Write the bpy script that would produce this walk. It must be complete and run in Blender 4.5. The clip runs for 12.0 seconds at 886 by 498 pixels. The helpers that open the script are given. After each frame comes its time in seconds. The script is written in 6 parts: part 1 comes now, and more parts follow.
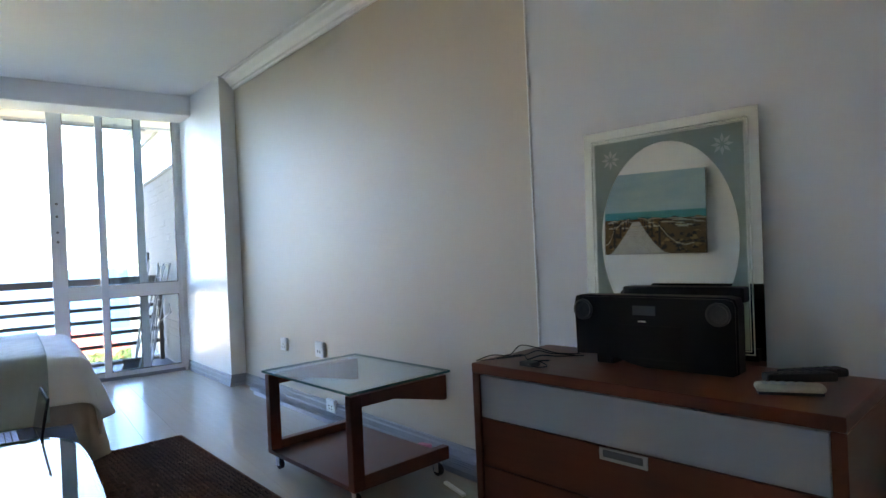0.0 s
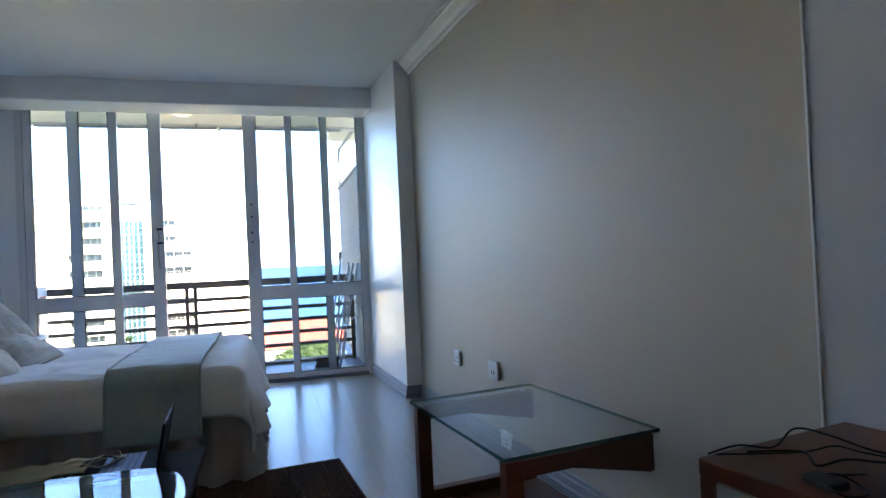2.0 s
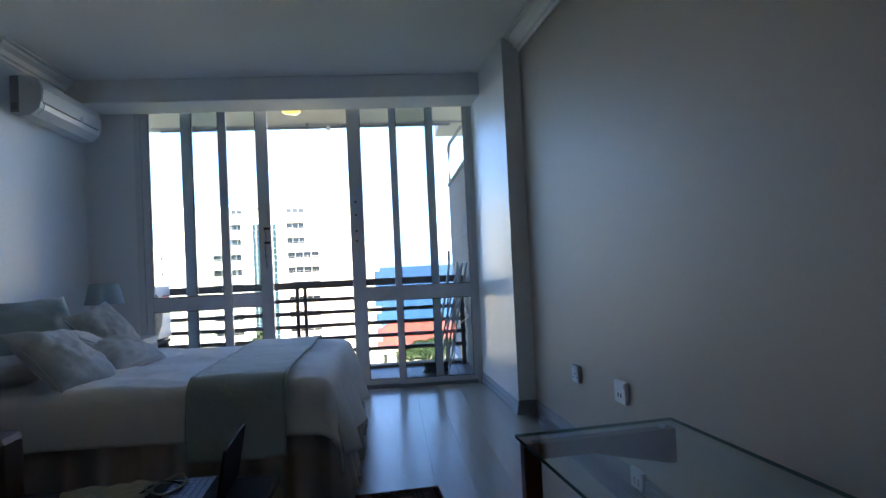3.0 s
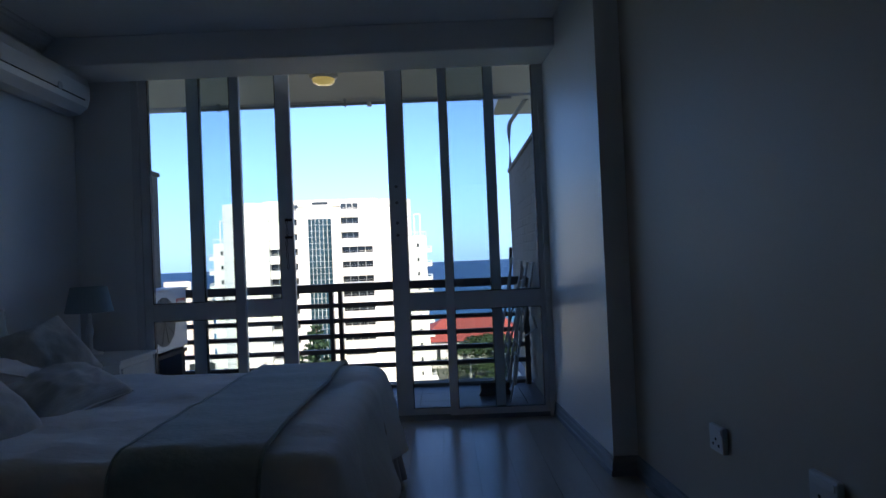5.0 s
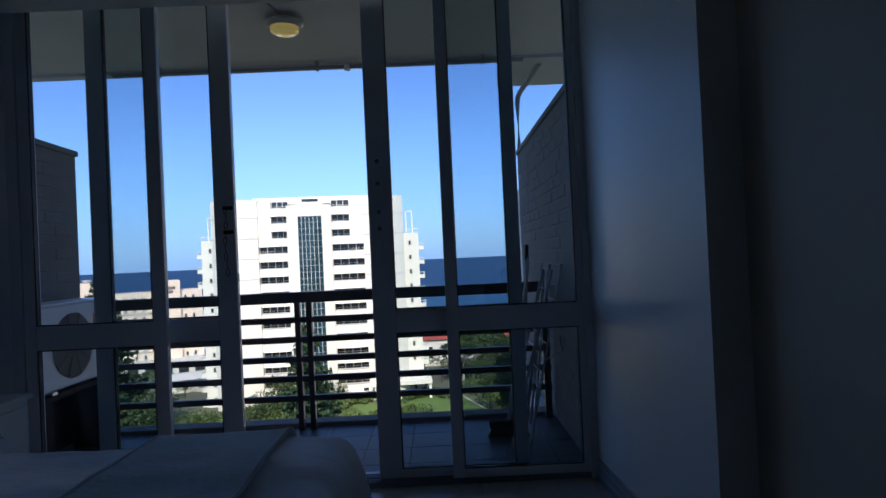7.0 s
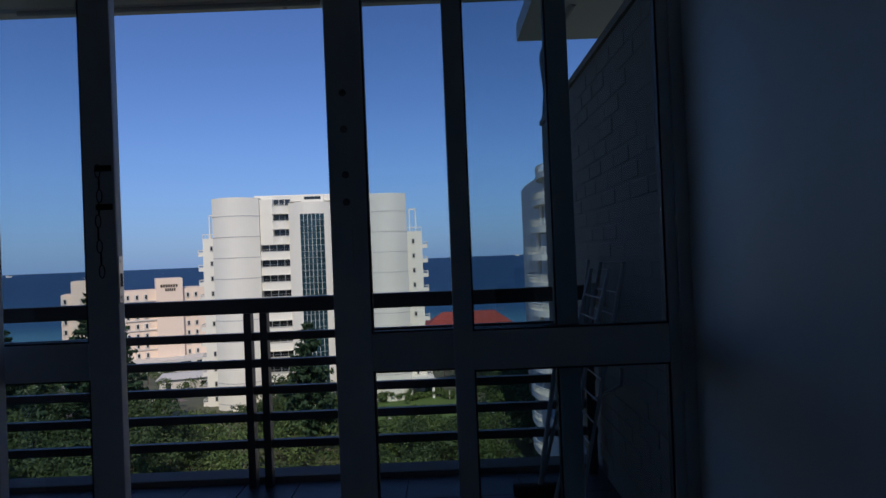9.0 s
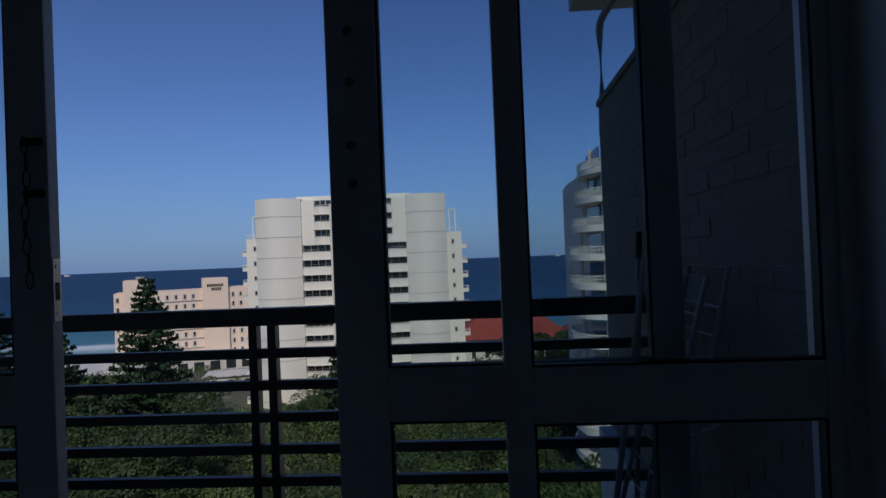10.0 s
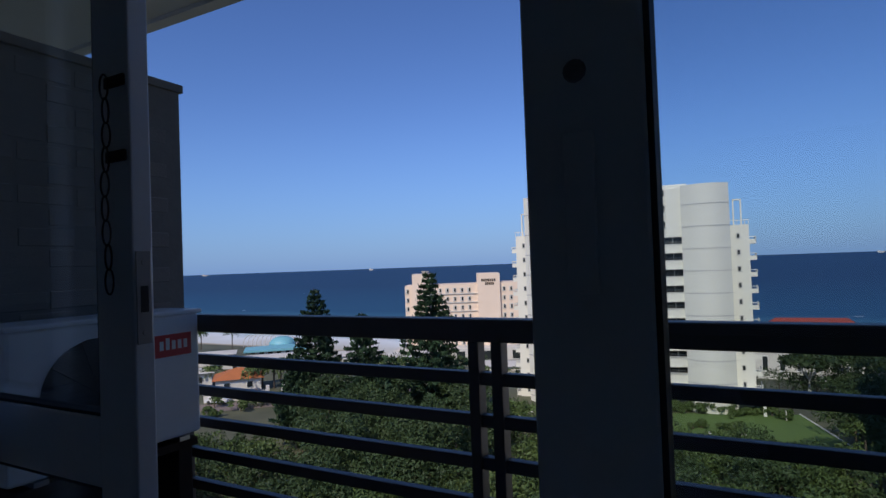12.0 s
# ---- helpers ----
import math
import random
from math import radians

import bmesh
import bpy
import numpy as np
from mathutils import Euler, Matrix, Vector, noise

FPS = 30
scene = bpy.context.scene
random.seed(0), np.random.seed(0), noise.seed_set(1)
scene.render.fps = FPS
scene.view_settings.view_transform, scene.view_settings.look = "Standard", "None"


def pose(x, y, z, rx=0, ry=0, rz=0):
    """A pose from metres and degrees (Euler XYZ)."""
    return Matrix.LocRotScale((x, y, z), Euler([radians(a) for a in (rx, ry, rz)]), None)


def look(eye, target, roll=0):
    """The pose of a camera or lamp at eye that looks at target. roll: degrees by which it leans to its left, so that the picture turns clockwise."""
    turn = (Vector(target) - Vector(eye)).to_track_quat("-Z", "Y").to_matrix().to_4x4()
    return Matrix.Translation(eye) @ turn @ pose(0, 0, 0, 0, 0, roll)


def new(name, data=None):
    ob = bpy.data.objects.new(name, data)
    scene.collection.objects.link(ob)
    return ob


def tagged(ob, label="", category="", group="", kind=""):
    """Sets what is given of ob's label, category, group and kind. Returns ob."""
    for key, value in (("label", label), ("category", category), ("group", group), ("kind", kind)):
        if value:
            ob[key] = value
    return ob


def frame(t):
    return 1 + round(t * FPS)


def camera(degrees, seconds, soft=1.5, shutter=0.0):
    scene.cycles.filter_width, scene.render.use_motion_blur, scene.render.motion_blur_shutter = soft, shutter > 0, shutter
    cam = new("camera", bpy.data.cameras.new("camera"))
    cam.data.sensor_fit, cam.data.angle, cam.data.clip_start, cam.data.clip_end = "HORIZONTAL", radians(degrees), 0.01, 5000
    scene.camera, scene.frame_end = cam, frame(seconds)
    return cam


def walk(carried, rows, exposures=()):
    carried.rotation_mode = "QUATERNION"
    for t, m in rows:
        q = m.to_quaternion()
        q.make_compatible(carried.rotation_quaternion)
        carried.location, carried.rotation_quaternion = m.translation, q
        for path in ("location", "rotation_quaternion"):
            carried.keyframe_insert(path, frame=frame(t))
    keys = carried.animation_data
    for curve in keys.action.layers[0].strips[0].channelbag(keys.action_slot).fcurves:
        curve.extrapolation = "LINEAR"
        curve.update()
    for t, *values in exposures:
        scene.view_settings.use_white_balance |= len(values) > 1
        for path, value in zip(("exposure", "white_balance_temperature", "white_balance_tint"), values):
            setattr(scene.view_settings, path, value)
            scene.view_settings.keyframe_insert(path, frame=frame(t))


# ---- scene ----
cam = camera(73.7, 12.0)
PATH = [
    (0, (0.758, -0.581, 1.133), (1.938, 1.033, 1.133), -2.6),
    (0.5, (0.916, -0.446, 1.138), (1.987, 1.243, 1.144), -2.5),
    (1, (1.079, -0.315, 1.136), (1.982, 1.469, 1.151), -2.5),
    (1.5, (1.195, -0.125, 1.139), (1.924, 1.737, 1.159), -2.6),
    (2, (1.263, 0.073, 1.144), (1.829, 1.991, 1.167), -2.6),
    (2.5, (1.35, 0.308, 1.139), (1.728, 2.272, 1.173), -2.6),
    (3, (1.418, 0.539, 1.139), (1.597, 2.531, 1.179), -2.7),
    (3.5, (1.404, 0.815, 1.159), (1.485, 2.812, 1.201), -2.5),
    (3.7, (1.42, 0.929, 1.16), (1.464, 2.928, 1.206), -2.6),
    (5.5, (1.454, 1.981, 1.189), (1.451, 3.981, 1.216), -2.4),
    (6, (1.438, 2.305, 1.197), (1.456, 4.305, 1.225), -2.5),
    (6.5, (1.425, 2.572, 1.194), (1.449, 4.572, 1.22), -2.6),
    (7, (1.415, 2.877, 1.205), (1.44, 4.876, 1.225), -2.6),
    (7.2, (1.411, 2.987, 1.23), (1.437, 4.987, 1.233), -3.0),
    (9, (1.42, 4.092, 1.177), (1.432, 6.092, 1.194), -2.3),
    (9.5, (1.436, 4.376, 1.187), (1.413, 6.376, 1.206), -2.2),
    (10, (1.41, 4.665, 1.183), (1.288, 6.661, 1.206), -2.3),
    (10.5, (1.386, 4.908, 1.164), (1.106, 6.888, 1.188), -2.3),
    (11, (1.378, 5.132, 1.169), (0.867, 7.065, 1.203), -2.3),
    (11.5, (1.339, 5.309, 1.158), (0.586, 7.162, 1.197), -2.1),
    (12, (1.283, 5.462, 1.176), (0.313, 7.211, 1.222), -2.1),
]
walk(cam, [(t, look(eye, aim, roll)) for t, eye, aim, roll in PATH],
     exposures=[(0, 4.83, 11000, 12), (0.5, 4.58, 10900, 12), (1, 4.34, 10500, 12), (1.5, 4.2, 10200, 12), (2, 3.92, 9800, 11), (2.5, 3.44, 9300, 11),
                (3.5, 2.5, 8300, 9), (5.5, 0.66, 7300, 12), (7, 0.26, 7000, 12),
                (9, -0.86, 7000, 12), (10.5, -1.34, 6900, 12), (11.2, -1.18, 6900, 12), (12, -0.74, 6900, 12)])

# ---- world, sun ----
world = bpy.data.worlds.new("world")
scene.world = world
world.use_nodes = True
sky = world.node_tree.nodes.new("ShaderNodeTexSky")
sky.sky_type, sky.sun_disc = "NISHITA", False
SUN_FROM = Vector((0.05, -0.74, 0.64)).normalized()
sky.sun_elevation = math.asin(SUN_FROM.z)
sky.sun_rotation = math.atan2(SUN_FROM.x, SUN_FROM.y)
sky.air_density, sky.dust_density, sky.ozone_density = 1.0, 0.15, 3.5
cool = world.node_tree.nodes.new("ShaderNodeMix")
cool.data_type, cool.blend_type = "RGBA", "MULTIPLY"
cool.inputs[0].default_value, cool.inputs[7].default_value = 1.0, (0.77, 1.05, 1.66, 1)
# sea haze low over the horizon
way = world.node_tree.nodes.new("ShaderNodeTexCoord")
up = world.node_tree.nodes.new("ShaderNodeSeparateXYZ")
low = world.node_tree.nodes.new("ShaderNodeMapRange")
low.inputs[1].default_value, low.inputs[2].default_value, low.inputs[3].default_value, low.inputs[4].default_value = 0.0, 0.26, 0.85, 0.0
fall = world.node_tree.nodes.new("ShaderNodeMath")
fall.operation, fall.inputs[1].default_value = "POWER", 1.6
haze = world.node_tree.nodes.new("ShaderNodeMix")
haze.data_type = "RGBA"
haze.inputs[7].default_value = (1.75, 3.95, 8.9, 1)
world.node_tree.links.new(way.outputs["Generated"], up.inputs[0])
world.node_tree.links.new(up.outputs["Z"], low.inputs[0])
world.node_tree.links.new(low.outputs[0], fall.inputs[0])
world.node_tree.links.new(fall.outputs[0], haze.inputs[0])
world.node_tree.links.new(sky.outputs[0], cool.inputs[6])
world.node_tree.links.new(cool.outputs[2], haze.inputs[6])
world.node_tree.links.new(haze.outputs[2], world.node_tree.nodes["Background"].inputs[0])
world.node_tree.nodes["Background"].inputs[1].default_value = 0.12
sun_data = bpy.data.lights.new("sun", "SUN")
sun_data.energy, sun_data.angle, sun_data.color = 4.7, radians(0.53), (1.0, 0.94, 0.84)
sun = new("sun", sun_data)
sun.matrix_world = look(SUN_FROM * 50, (0, 0, 0))


# ---- materials ----
def mat(name, color, rough=0.5, metal=0.0, vary=0.12, scale=6.0, fine=60.0, bump=0.1, stretch=(1, 1, 1), tint=None,
        islands=0.0, coat=0.0, spec=0.5, dist=0.002):
    """A surface with colour variation at two scales and fine relief."""
    m = bpy.data.materials.new(name)
    m.use_nodes = True
    nt = m.node_tree
    bsdf = nt.nodes["Principled BSDF"]
    lk = nt.links.new
    tc = nt.nodes.new("ShaderNodeTexCoord")
    mp = nt.nodes.new("ShaderNodeMapping")
    mp.inputs["Scale"].default_value = stretch
    lk(tc.outputs["Object"], mp.inputs[0])
    big = nt.nodes.new("ShaderNodeTexNoise")
    big.inputs["Scale"].default_value, big.inputs["Detail"].default_value = scale, 5
    small = nt.nodes.new("ShaderNodeTexNoise")
    small.inputs["Scale"].default_value, small.inputs["Detail"].default_value = fine, 3
    lk(mp.outputs[0], big.inputs[0]), lk(mp.outputs[0], small.inputs[0])
    ramp = nt.nodes.new("ShaderNodeMix")
    ramp.data_type = "RGBA"
    dark = tint or tuple(c * (1 - 2.2 * vary) for c in color)
    ramp.inputs[6].default_value = (*dark, 1)
    ramp.inputs[7].default_value = (*color, 1)
    add = nt.nodes.new("ShaderNodeMath")
    add.operation = "MULTIPLY_ADD"
    add.inputs[1].default_value, add.inputs[2].default_value = 0.35, 0.1
    lk(small.outputs[0], add.inputs[0])
    tot = nt.nodes.new("ShaderNodeMath")
    tot.operation = "ADD"
    tot.use_clamp = True
    lk(big.outputs[0], tot.inputs[0]), lk(add.outputs[0], tot.inputs[1])
    lk(tot.outputs[0], ramp.inputs[0])
    out = ramp.outputs[2]
    if islands:
        hue = nt.nodes.new("ShaderNodeHueSaturation")
        info = nt.nodes.new("ShaderNodeObjectInfo")
        geo = nt.nodes.new("ShaderNodeNewGeometry")
        rnd = nt.nodes.new("ShaderNodeMath")
        rnd.operation = "ADD"
        lk(info.outputs["Random"], rnd.inputs[0]), lk(geo.outputs["Random Per Island"], rnd.inputs[1])
        rng = nt.nodes.new("ShaderNodeMapRange")
        rng.inputs[1].default_value, rng.inputs[2].default_value = 0, 2
        rng.inputs[3].default_value, rng.inputs[4].default_value = 1 - islands, 1 + islands
        lk(rnd.outputs[0], rng.inputs[0]), lk(rng.outputs[0], hue.inputs["Value"]), lk(out, hue.inputs["Color"])
        out = hue.outputs[0]
    lk(out, bsdf.inputs["Base Color"])
    rr = nt.nodes.new("ShaderNodeMapRange")
    rr.inputs[3].default_value, rr.inputs[4].default_value = max(0.02, rough * 0.85), min(1, rough * 1.15)
    lk(big.outputs[0], rr.inputs[0]), lk(rr.outputs[0], bsdf.inputs["Roughness"])
    bsdf.inputs["Metallic"].default_value = metal
    bsdf.inputs["Coat Weight"].default_value = coat
    bsdf.inputs["Specular IOR Level"].default_value = spec
    if bump:
        bp = nt.nodes.new("ShaderNodeBump")
        bp.inputs["Strength"].default_value, bp.inputs["Distance"].default_value = bump, dist
        lk(small.outputs[0], bp.inputs["Height"]), lk(bp.outputs[0], bsdf.inputs["Normal"])
    return m


def glass_mat(name, tint, gloss=0.03, strong=0.75):
    m = bpy.data.materials.new(name)
    m.use_nodes = True
    nt = m.node_tree
    nt.nodes.remove(nt.nodes["Principled BSDF"])
    tr = nt.nodes.new("ShaderNodeBsdfTransparent")
    tr.inputs[0].default_value = (*tint, 1)
    gl = nt.nodes.new("ShaderNodeBsdfGlossy")
    gl.inputs["Roughness"].default_value = gloss
    lw = nt.nodes.new("ShaderNodeLayerWeight")
    lw.inputs[0].default_value = 0.5
    pw = nt.nodes.new("ShaderNodeMath")
    pw.operation, pw.inputs[1].default_value = "POWER", 4.5
    fr = nt.nodes.new("ShaderNodeMath")
    fr.operation, fr.inputs[1].default_value, fr.inputs[2].default_value = "MULTIPLY_ADD", strong, 0.035
    fr.use_clamp = True
    nt.links.new(lw.outputs["Facing"], pw.inputs[0])
    nt.links.new(pw.outputs[0], fr.inputs[0])
    mix = nt.nodes.new("ShaderNodeMixShader")
    nt.links.new(fr.outputs[0], mix.inputs[0])
    nt.links.new(tr.outputs[0], mix.inputs[1])
    nt.links.new(gl.outputs[0], mix.inputs[2])
    nt.links.new(mix.outputs[0], nt.nodes["Material Output"].inputs[0])
    return m


M = {}
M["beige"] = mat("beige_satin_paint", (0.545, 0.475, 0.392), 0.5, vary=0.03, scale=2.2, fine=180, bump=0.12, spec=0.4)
M["grey_wall"] = mat("pale_grey_paint", (0.70, 0.705, 0.72), 0.45, vary=0.03, scale=2.0, fine=180, bump=0.12)
M["white_wall"] = mat("white_wall_paint", (0.87, 0.88, 0.88), 0.35, vary=0.03, scale=2.5, fine=160, bump=0.12)
M["ceiling"] = mat("ceiling_paint", (0.88, 0.88, 0.87), 0.7, vary=0.03, scale=1.5, fine=120, bump=0.15)
M["white_trim"] = mat("white_gloss_trim", (0.8, 0.8, 0.79), 0.35, vary=0.04, scale=8, bump=0.05)
M["upvc"] = mat("white_painted_aluminium", (0.74, 0.75, 0.76), 0.35, vary=0.05, scale=9, fine=90, bump=0.04)
M["seal"] = mat("black_rubber_seal", (0.02, 0.02, 0.022), 0.6, bump=0.05)
M["laminate"] = mat("grey_oak_laminate", (0.47, 0.42, 0.37), 0.24, vary=0.05, scale=4, fine=30, bump=0.015, stretch=(7, 0.7, 1), islands=0.03)
M["subfloor"] = mat("dark_joint", (0.26, 0.23, 0.2), 0.8)
M["skirt"] = mat("grey_skirting", (0.29, 0.30, 0.32), 0.45, vary=0.1, scale=12, bump=0.08)
M["metal_track"] = mat("scuffed_aluminium_track", (0.30, 0.31, 0.33), 0.5, 0.6, vary=0.15, scale=14, bump=0.08)
M["cherry"] = mat("cherry_wood", (0.155, 0.038, 0.016), 0.36, vary=0.18, scale=4, fine=38, bump=0.06, stretch=(1, 1, 8), coat=0.08, spec=0.35)
M["cherry_h"] = mat("cherry_wood_lengthwise", (0.155, 0.038, 0.016), 0.34, vary=0.18, scale=4, fine=38, bump=0.06, stretch=(9, 0.9, 9), coat=0.08, spec=0.35)
M["drawer_grey"] = mat("silver_grey_laminate", (0.33, 0.34, 0.36), 0.42, vary=0.05, scale=6, fine=120, bump=0.05)
M["steel"] = mat("brushed_steel", (0.55, 0.55, 0.56), 0.3, 1.0, vary=0.1, scale=10, bump=0.05)
M["black_plastic"] = mat("black_plastic", (0.006, 0.006, 0.007), 0.45, vary=0.15, scale=20, bump=0.05, spec=0.22)
M["dark_plastic"] = mat("dark_grey_plastic", (0.02, 0.02, 0.022), 0.5, vary=0.15, scale=20, bump=0.08)
M["speaker"] = mat("grey_speaker_cone", (0.045, 0.045, 0.048), 0.45, vary=0.1, bump=0.1)
M["cream_plastic"] = mat("cream_plastic", (0.42, 0.405, 0.34), 0.4, vary=0.06, bump=0.05)
M["white_plastic"] = mat("white_plastic", (0.76, 0.77, 0.78), 0.35, vary=0.05, scale=8, bump=0.03)
M["lcd"] = mat("grey_display", (0.10, 0.11, 0.12), 0.2, vary=0.05, bump=0)
M["mirror"] = mat("silvered_mirror", (0.70, 0.74, 0.70), 0.015, 1.0, vary=0.01, bump=0)
M["frost"] = mat("frosted_green_etching", (0.46, 0.57, 0.52), 0.38, 0.35, vary=0.05, fine=200, bump=0.1)
M["etch"] = mat("pale_etched_line", (0.74, 0.79, 0.76), 0.4, 0.1, vary=0.05, bump=0.08)
M["glass"] = glass_mat("clear_pane", (0.86, 0.905, 0.915), 0.02)
M["table_glass"] = glass_mat("table_glass", (0.90, 0.95, 0.94), 0.02, 0.6)
M["glass_edge"] = mat("green_glass_edge", (0.05, 0.12, 0.11), 0.12, vary=0.05, bump=0)
M["rug"] = mat("brown_woven_rug", (0.14, 0.068, 0.050), 0.95, vary=0.3, scale=30, fine=260, bump=0.9, dist=0.006, islands=0.25, spec=0.1)
M["duvet"] = mat("white_cotton", (0.90, 0.89, 0.89), 0.85, vary=0.04, scale=5, fine=14, bump=0.35, dist=0.012, stretch=(1, 2.6, 1))
M["valance"] = mat("mauve_brown_cotton", (0.52, 0.44, 0.41), 0.9, vary=0.1, scale=6, fine=200, bump=0.3)
M["throw"] = mat("sage_blanket", (0.43, 0.51, 0.50), 0.95, vary=0.1, scale=9, fine=40, bump=0.5, dist=0.006)
M["teal_linen"] = mat("teal_grey_linen", (0.36, 0.46, 0.455), 0.9, vary=0.1, scale=8, fine=220, bump=0.4)
M["pale_linen"] = mat("pale_grey_patterned_linen", (0.72, 0.74, 0.74), 0.9, vary=0.22, scale=13, fine=34, bump=0.5, dist=0.008, tint=(0.26, 0.33, 0.34))
M["stripe_linen"] = mat("grey_striped_linen", (0.70, 0.71, 0.71), 0.9, vary=0.2, scale=5, fine=30, bump=0.5, dist=0.008, stretch=(0.5, 7, 1), tint=(0.22, 0.27, 0.28))
M["shade"] = mat("teal_fabric_shade", (0.32, 0.42, 0.45), 0.85, vary=0.08, fine=240, bump=0.3)
M["brick"] = mat("bagged_grey_brick", (0.20, 0.182, 0.16), 0.9, vary=0.14, scale=14, fine=90, bump=0.5, dist=0.004, islands=0.05)
M["mortar"] = mat("grey_mortar", (0.18, 0.167, 0.148), 0.95, vary=0.15, scale=20, bump=0.6)
M["plaster_out"] = mat("weathered_plaster", (0.56, 0.56, 0.56), 0.85, vary=0.12, scale=1.2, fine=60, bump=0.3)
M["rail"] = mat("dark_brown_painted_rail", (0.085, 0.068, 0.062), 0.45, vary=0.2, scale=10, fine=70, bump=0.15)
M["tile"] = mat("dark_slate_tile", (0.05, 0.047, 0.05), 0.5, vary=0.25, scale=7, fine=60, bump=0.2, islands=0.15)
M["amber"] = mat("amber_prismatic_glass", (0.78, 0.66, 0.26), 0.15, vary=0.1, fine=120, bump=0.5)
M["amber"].node_tree.nodes["Principled BSDF"].inputs["Emission Color"].default_value = (1.0, 0.78, 0.25, 1)
M["amber"].node_tree.nodes["Principled BSDF"].inputs["Emission Strength"].default_value = 0.12
M["galv"] = mat("galvanised_pipe", (0.30, 0.31, 0.33), 0.5, 0.5, vary=0.15, bump=0.1)
M["pale_tube"] = mat("worn_white_enamel_tube", (0.42, 0.42, 0.42), 0.5, 0.1, vary=0.15, bump=0.1)
M["grille"] = mat("dark_grille", (0.09, 0.09, 0.095), 0.5, bump=0.1)
M["red_label"] = mat("red_label", (0.55, 0.03, 0.04), 0.45, vary=0.04, bump=0)
M["leather"] = mat("brown_leather", (0.17, 0.085, 0.06), 0.5, vary=0.15, scale=9, fine=140, bump=0.4)
M["dark_wood"] = mat("dark_stained_wood", (0.040, 0.027, 0.022), 0.75, vary=0.2, scale=5, fine=50, bump=0.08, stretch=(6, 1, 1), spec=0.15)
M["screen"] = mat("glossy_dark_screen", (0.008, 0.009, 0.014), 0.06, vary=0.05, bump=0)
# blue light on the laptop keys, put into their base colour
M["screen_blue"] = mat("keys_painted_blue_lit", (0.05, 0.07, 0.20), 0.4, vary=0.1, bump=0.1)
M["yellow_cloth"] = mat("yellow_cotton_cloth", (0.52, 0.48, 0.36), 0.95, vary=0.1, fine=200, bump=0.5)
M["pink"] = mat("pink_plastic", (0.62, 0.20, 0.30), 0.5, vary=0.2, scale=30, bump=0.1)
M["smear"] = mat("grey_brown_grease", (0.26, 0.23, 0.21), 0.6, vary=0.3, scale=40, bump=0.2)
M["tv_case"] = mat("matt_black_plastic", (0.010, 0.010, 0.011), 0.75, vary=0.15, scale=20, bump=0.1, spec=0.15)
M["lawn"] = mat("mown_grass", (0.105, 0.175, 0.040), 0.95, vary=0.14, scale=0.35, fine=7, bump=0.5, dist=0.03, tint=(0.06, 0.115, 0.03))
M["umbrella_leaf"] = mat("dark_umbrella_leaves", (0.036, 0.062, 0.023), 0.6, vary=0.25, scale=0.3, fine=2, bump=0, islands=0.45, spec=0.25)
# mostly shade put into the colour: the unit's end turns from the window
M["ac_end_shade"] = mat("white_plastic_end_shaded", (0.30, 0.29, 0.27), 0.5, vary=0.08, bump=0.05)
M["rust"] = mat("rust_stain", (0.06, 0.035, 0.02), 0.8, vary=0.3, scale=30, bump=0.3)
for cotton in ("duvet", "throw", "teal_linen", "pale_linen", "stripe_linen", "valance"):
    bsdf = M[cotton].node_tree.nodes["Principled BSDF"]
    bsdf.inputs["Sheen Weight"].default_value, bsdf.inputs["Sheen Roughness"].default_value = 0.7, 0.45
# outside
M["tower"] = mat("white_tower_render", (0.80, 0.78, 0.69), 0.8, vary=0.05, scale=0.15, fine=1.2, bump=0.05)
M["tower_line"] = mat("grey_movement_joint", (0.50, 0.50, 0.48), 0.8, vary=0.05, scale=0.5, fine=3, bump=0)
M["win_dark"] = mat("dark_window_glass", (0.030, 0.038, 0.042), 0.12, vary=0.3, scale=0.7, fine=4, bump=0)
M["win_blue"] = mat("blue_green_curtain_glass", (0.02, 0.055, 0.07), 0.08, vary=0.3, scale=0.4, fine=3, bump=0, islands=0.4)
M["hotel"] = mat("pink_beige_render", (0.86, 0.69, 0.55), 0.85, vary=0.05, scale=0.2, fine=2, bump=0.05)
M["red_roof"] = mat("red_roof_tiles", (0.30, 0.055, 0.04), 0.8, vary=0.2, scale=0.6, fine=6, bump=0.3, dist=0.05)
M["orange_roof"] = mat("orange_roof_tiles", (0.52, 0.17, 0.06), 0.8, vary=0.2, scale=0.6, fine=6, bump=0.3, dist=0.05)
M["house_wall"] = mat("off_white_house_wall", (0.66, 0.63, 0.58), 0.85, vary=0.1, scale=0.4, fine=3, bump=0.05)
M["turquoise"] = mat("turquoise_roof", (0.20, 0.50, 0.58), 0.5, vary=0.1, scale=0.3, fine=3, bump=0.05)
M["leaf"] = mat("broad_leaves", (0.064, 0.098, 0.028), 0.6, vary=0.25, scale=0.22, fine=2, bump=0, islands=0.5, spec=0.3, tint=(0.035, 0.07, 0.018))
M["needle"] = mat("pine_needles", (0.030, 0.066, 0.030), 0.65, vary=0.25, scale=0.3, fine=2, bump=0, islands=0.4, spec=0.3)
M["palm"] = mat("palm_fronds", (0.10, 0.15, 0.05), 0.6, vary=0.25, scale=0.3, fine=2, bump=0, islands=0.4, spec=0.3)
M["bark"] = mat("grey_brown_bark", (0.13, 0.10, 0.075), 0.95, vary=0.25, scale=2, fine=15, bump=0.5, dist=0.03)
M["kerb"] = mat("pale_kerb_stone", (0.55, 0.54, 0.50), 0.85, vary=0.1, scale=0.6, fine=4, bump=0.1)
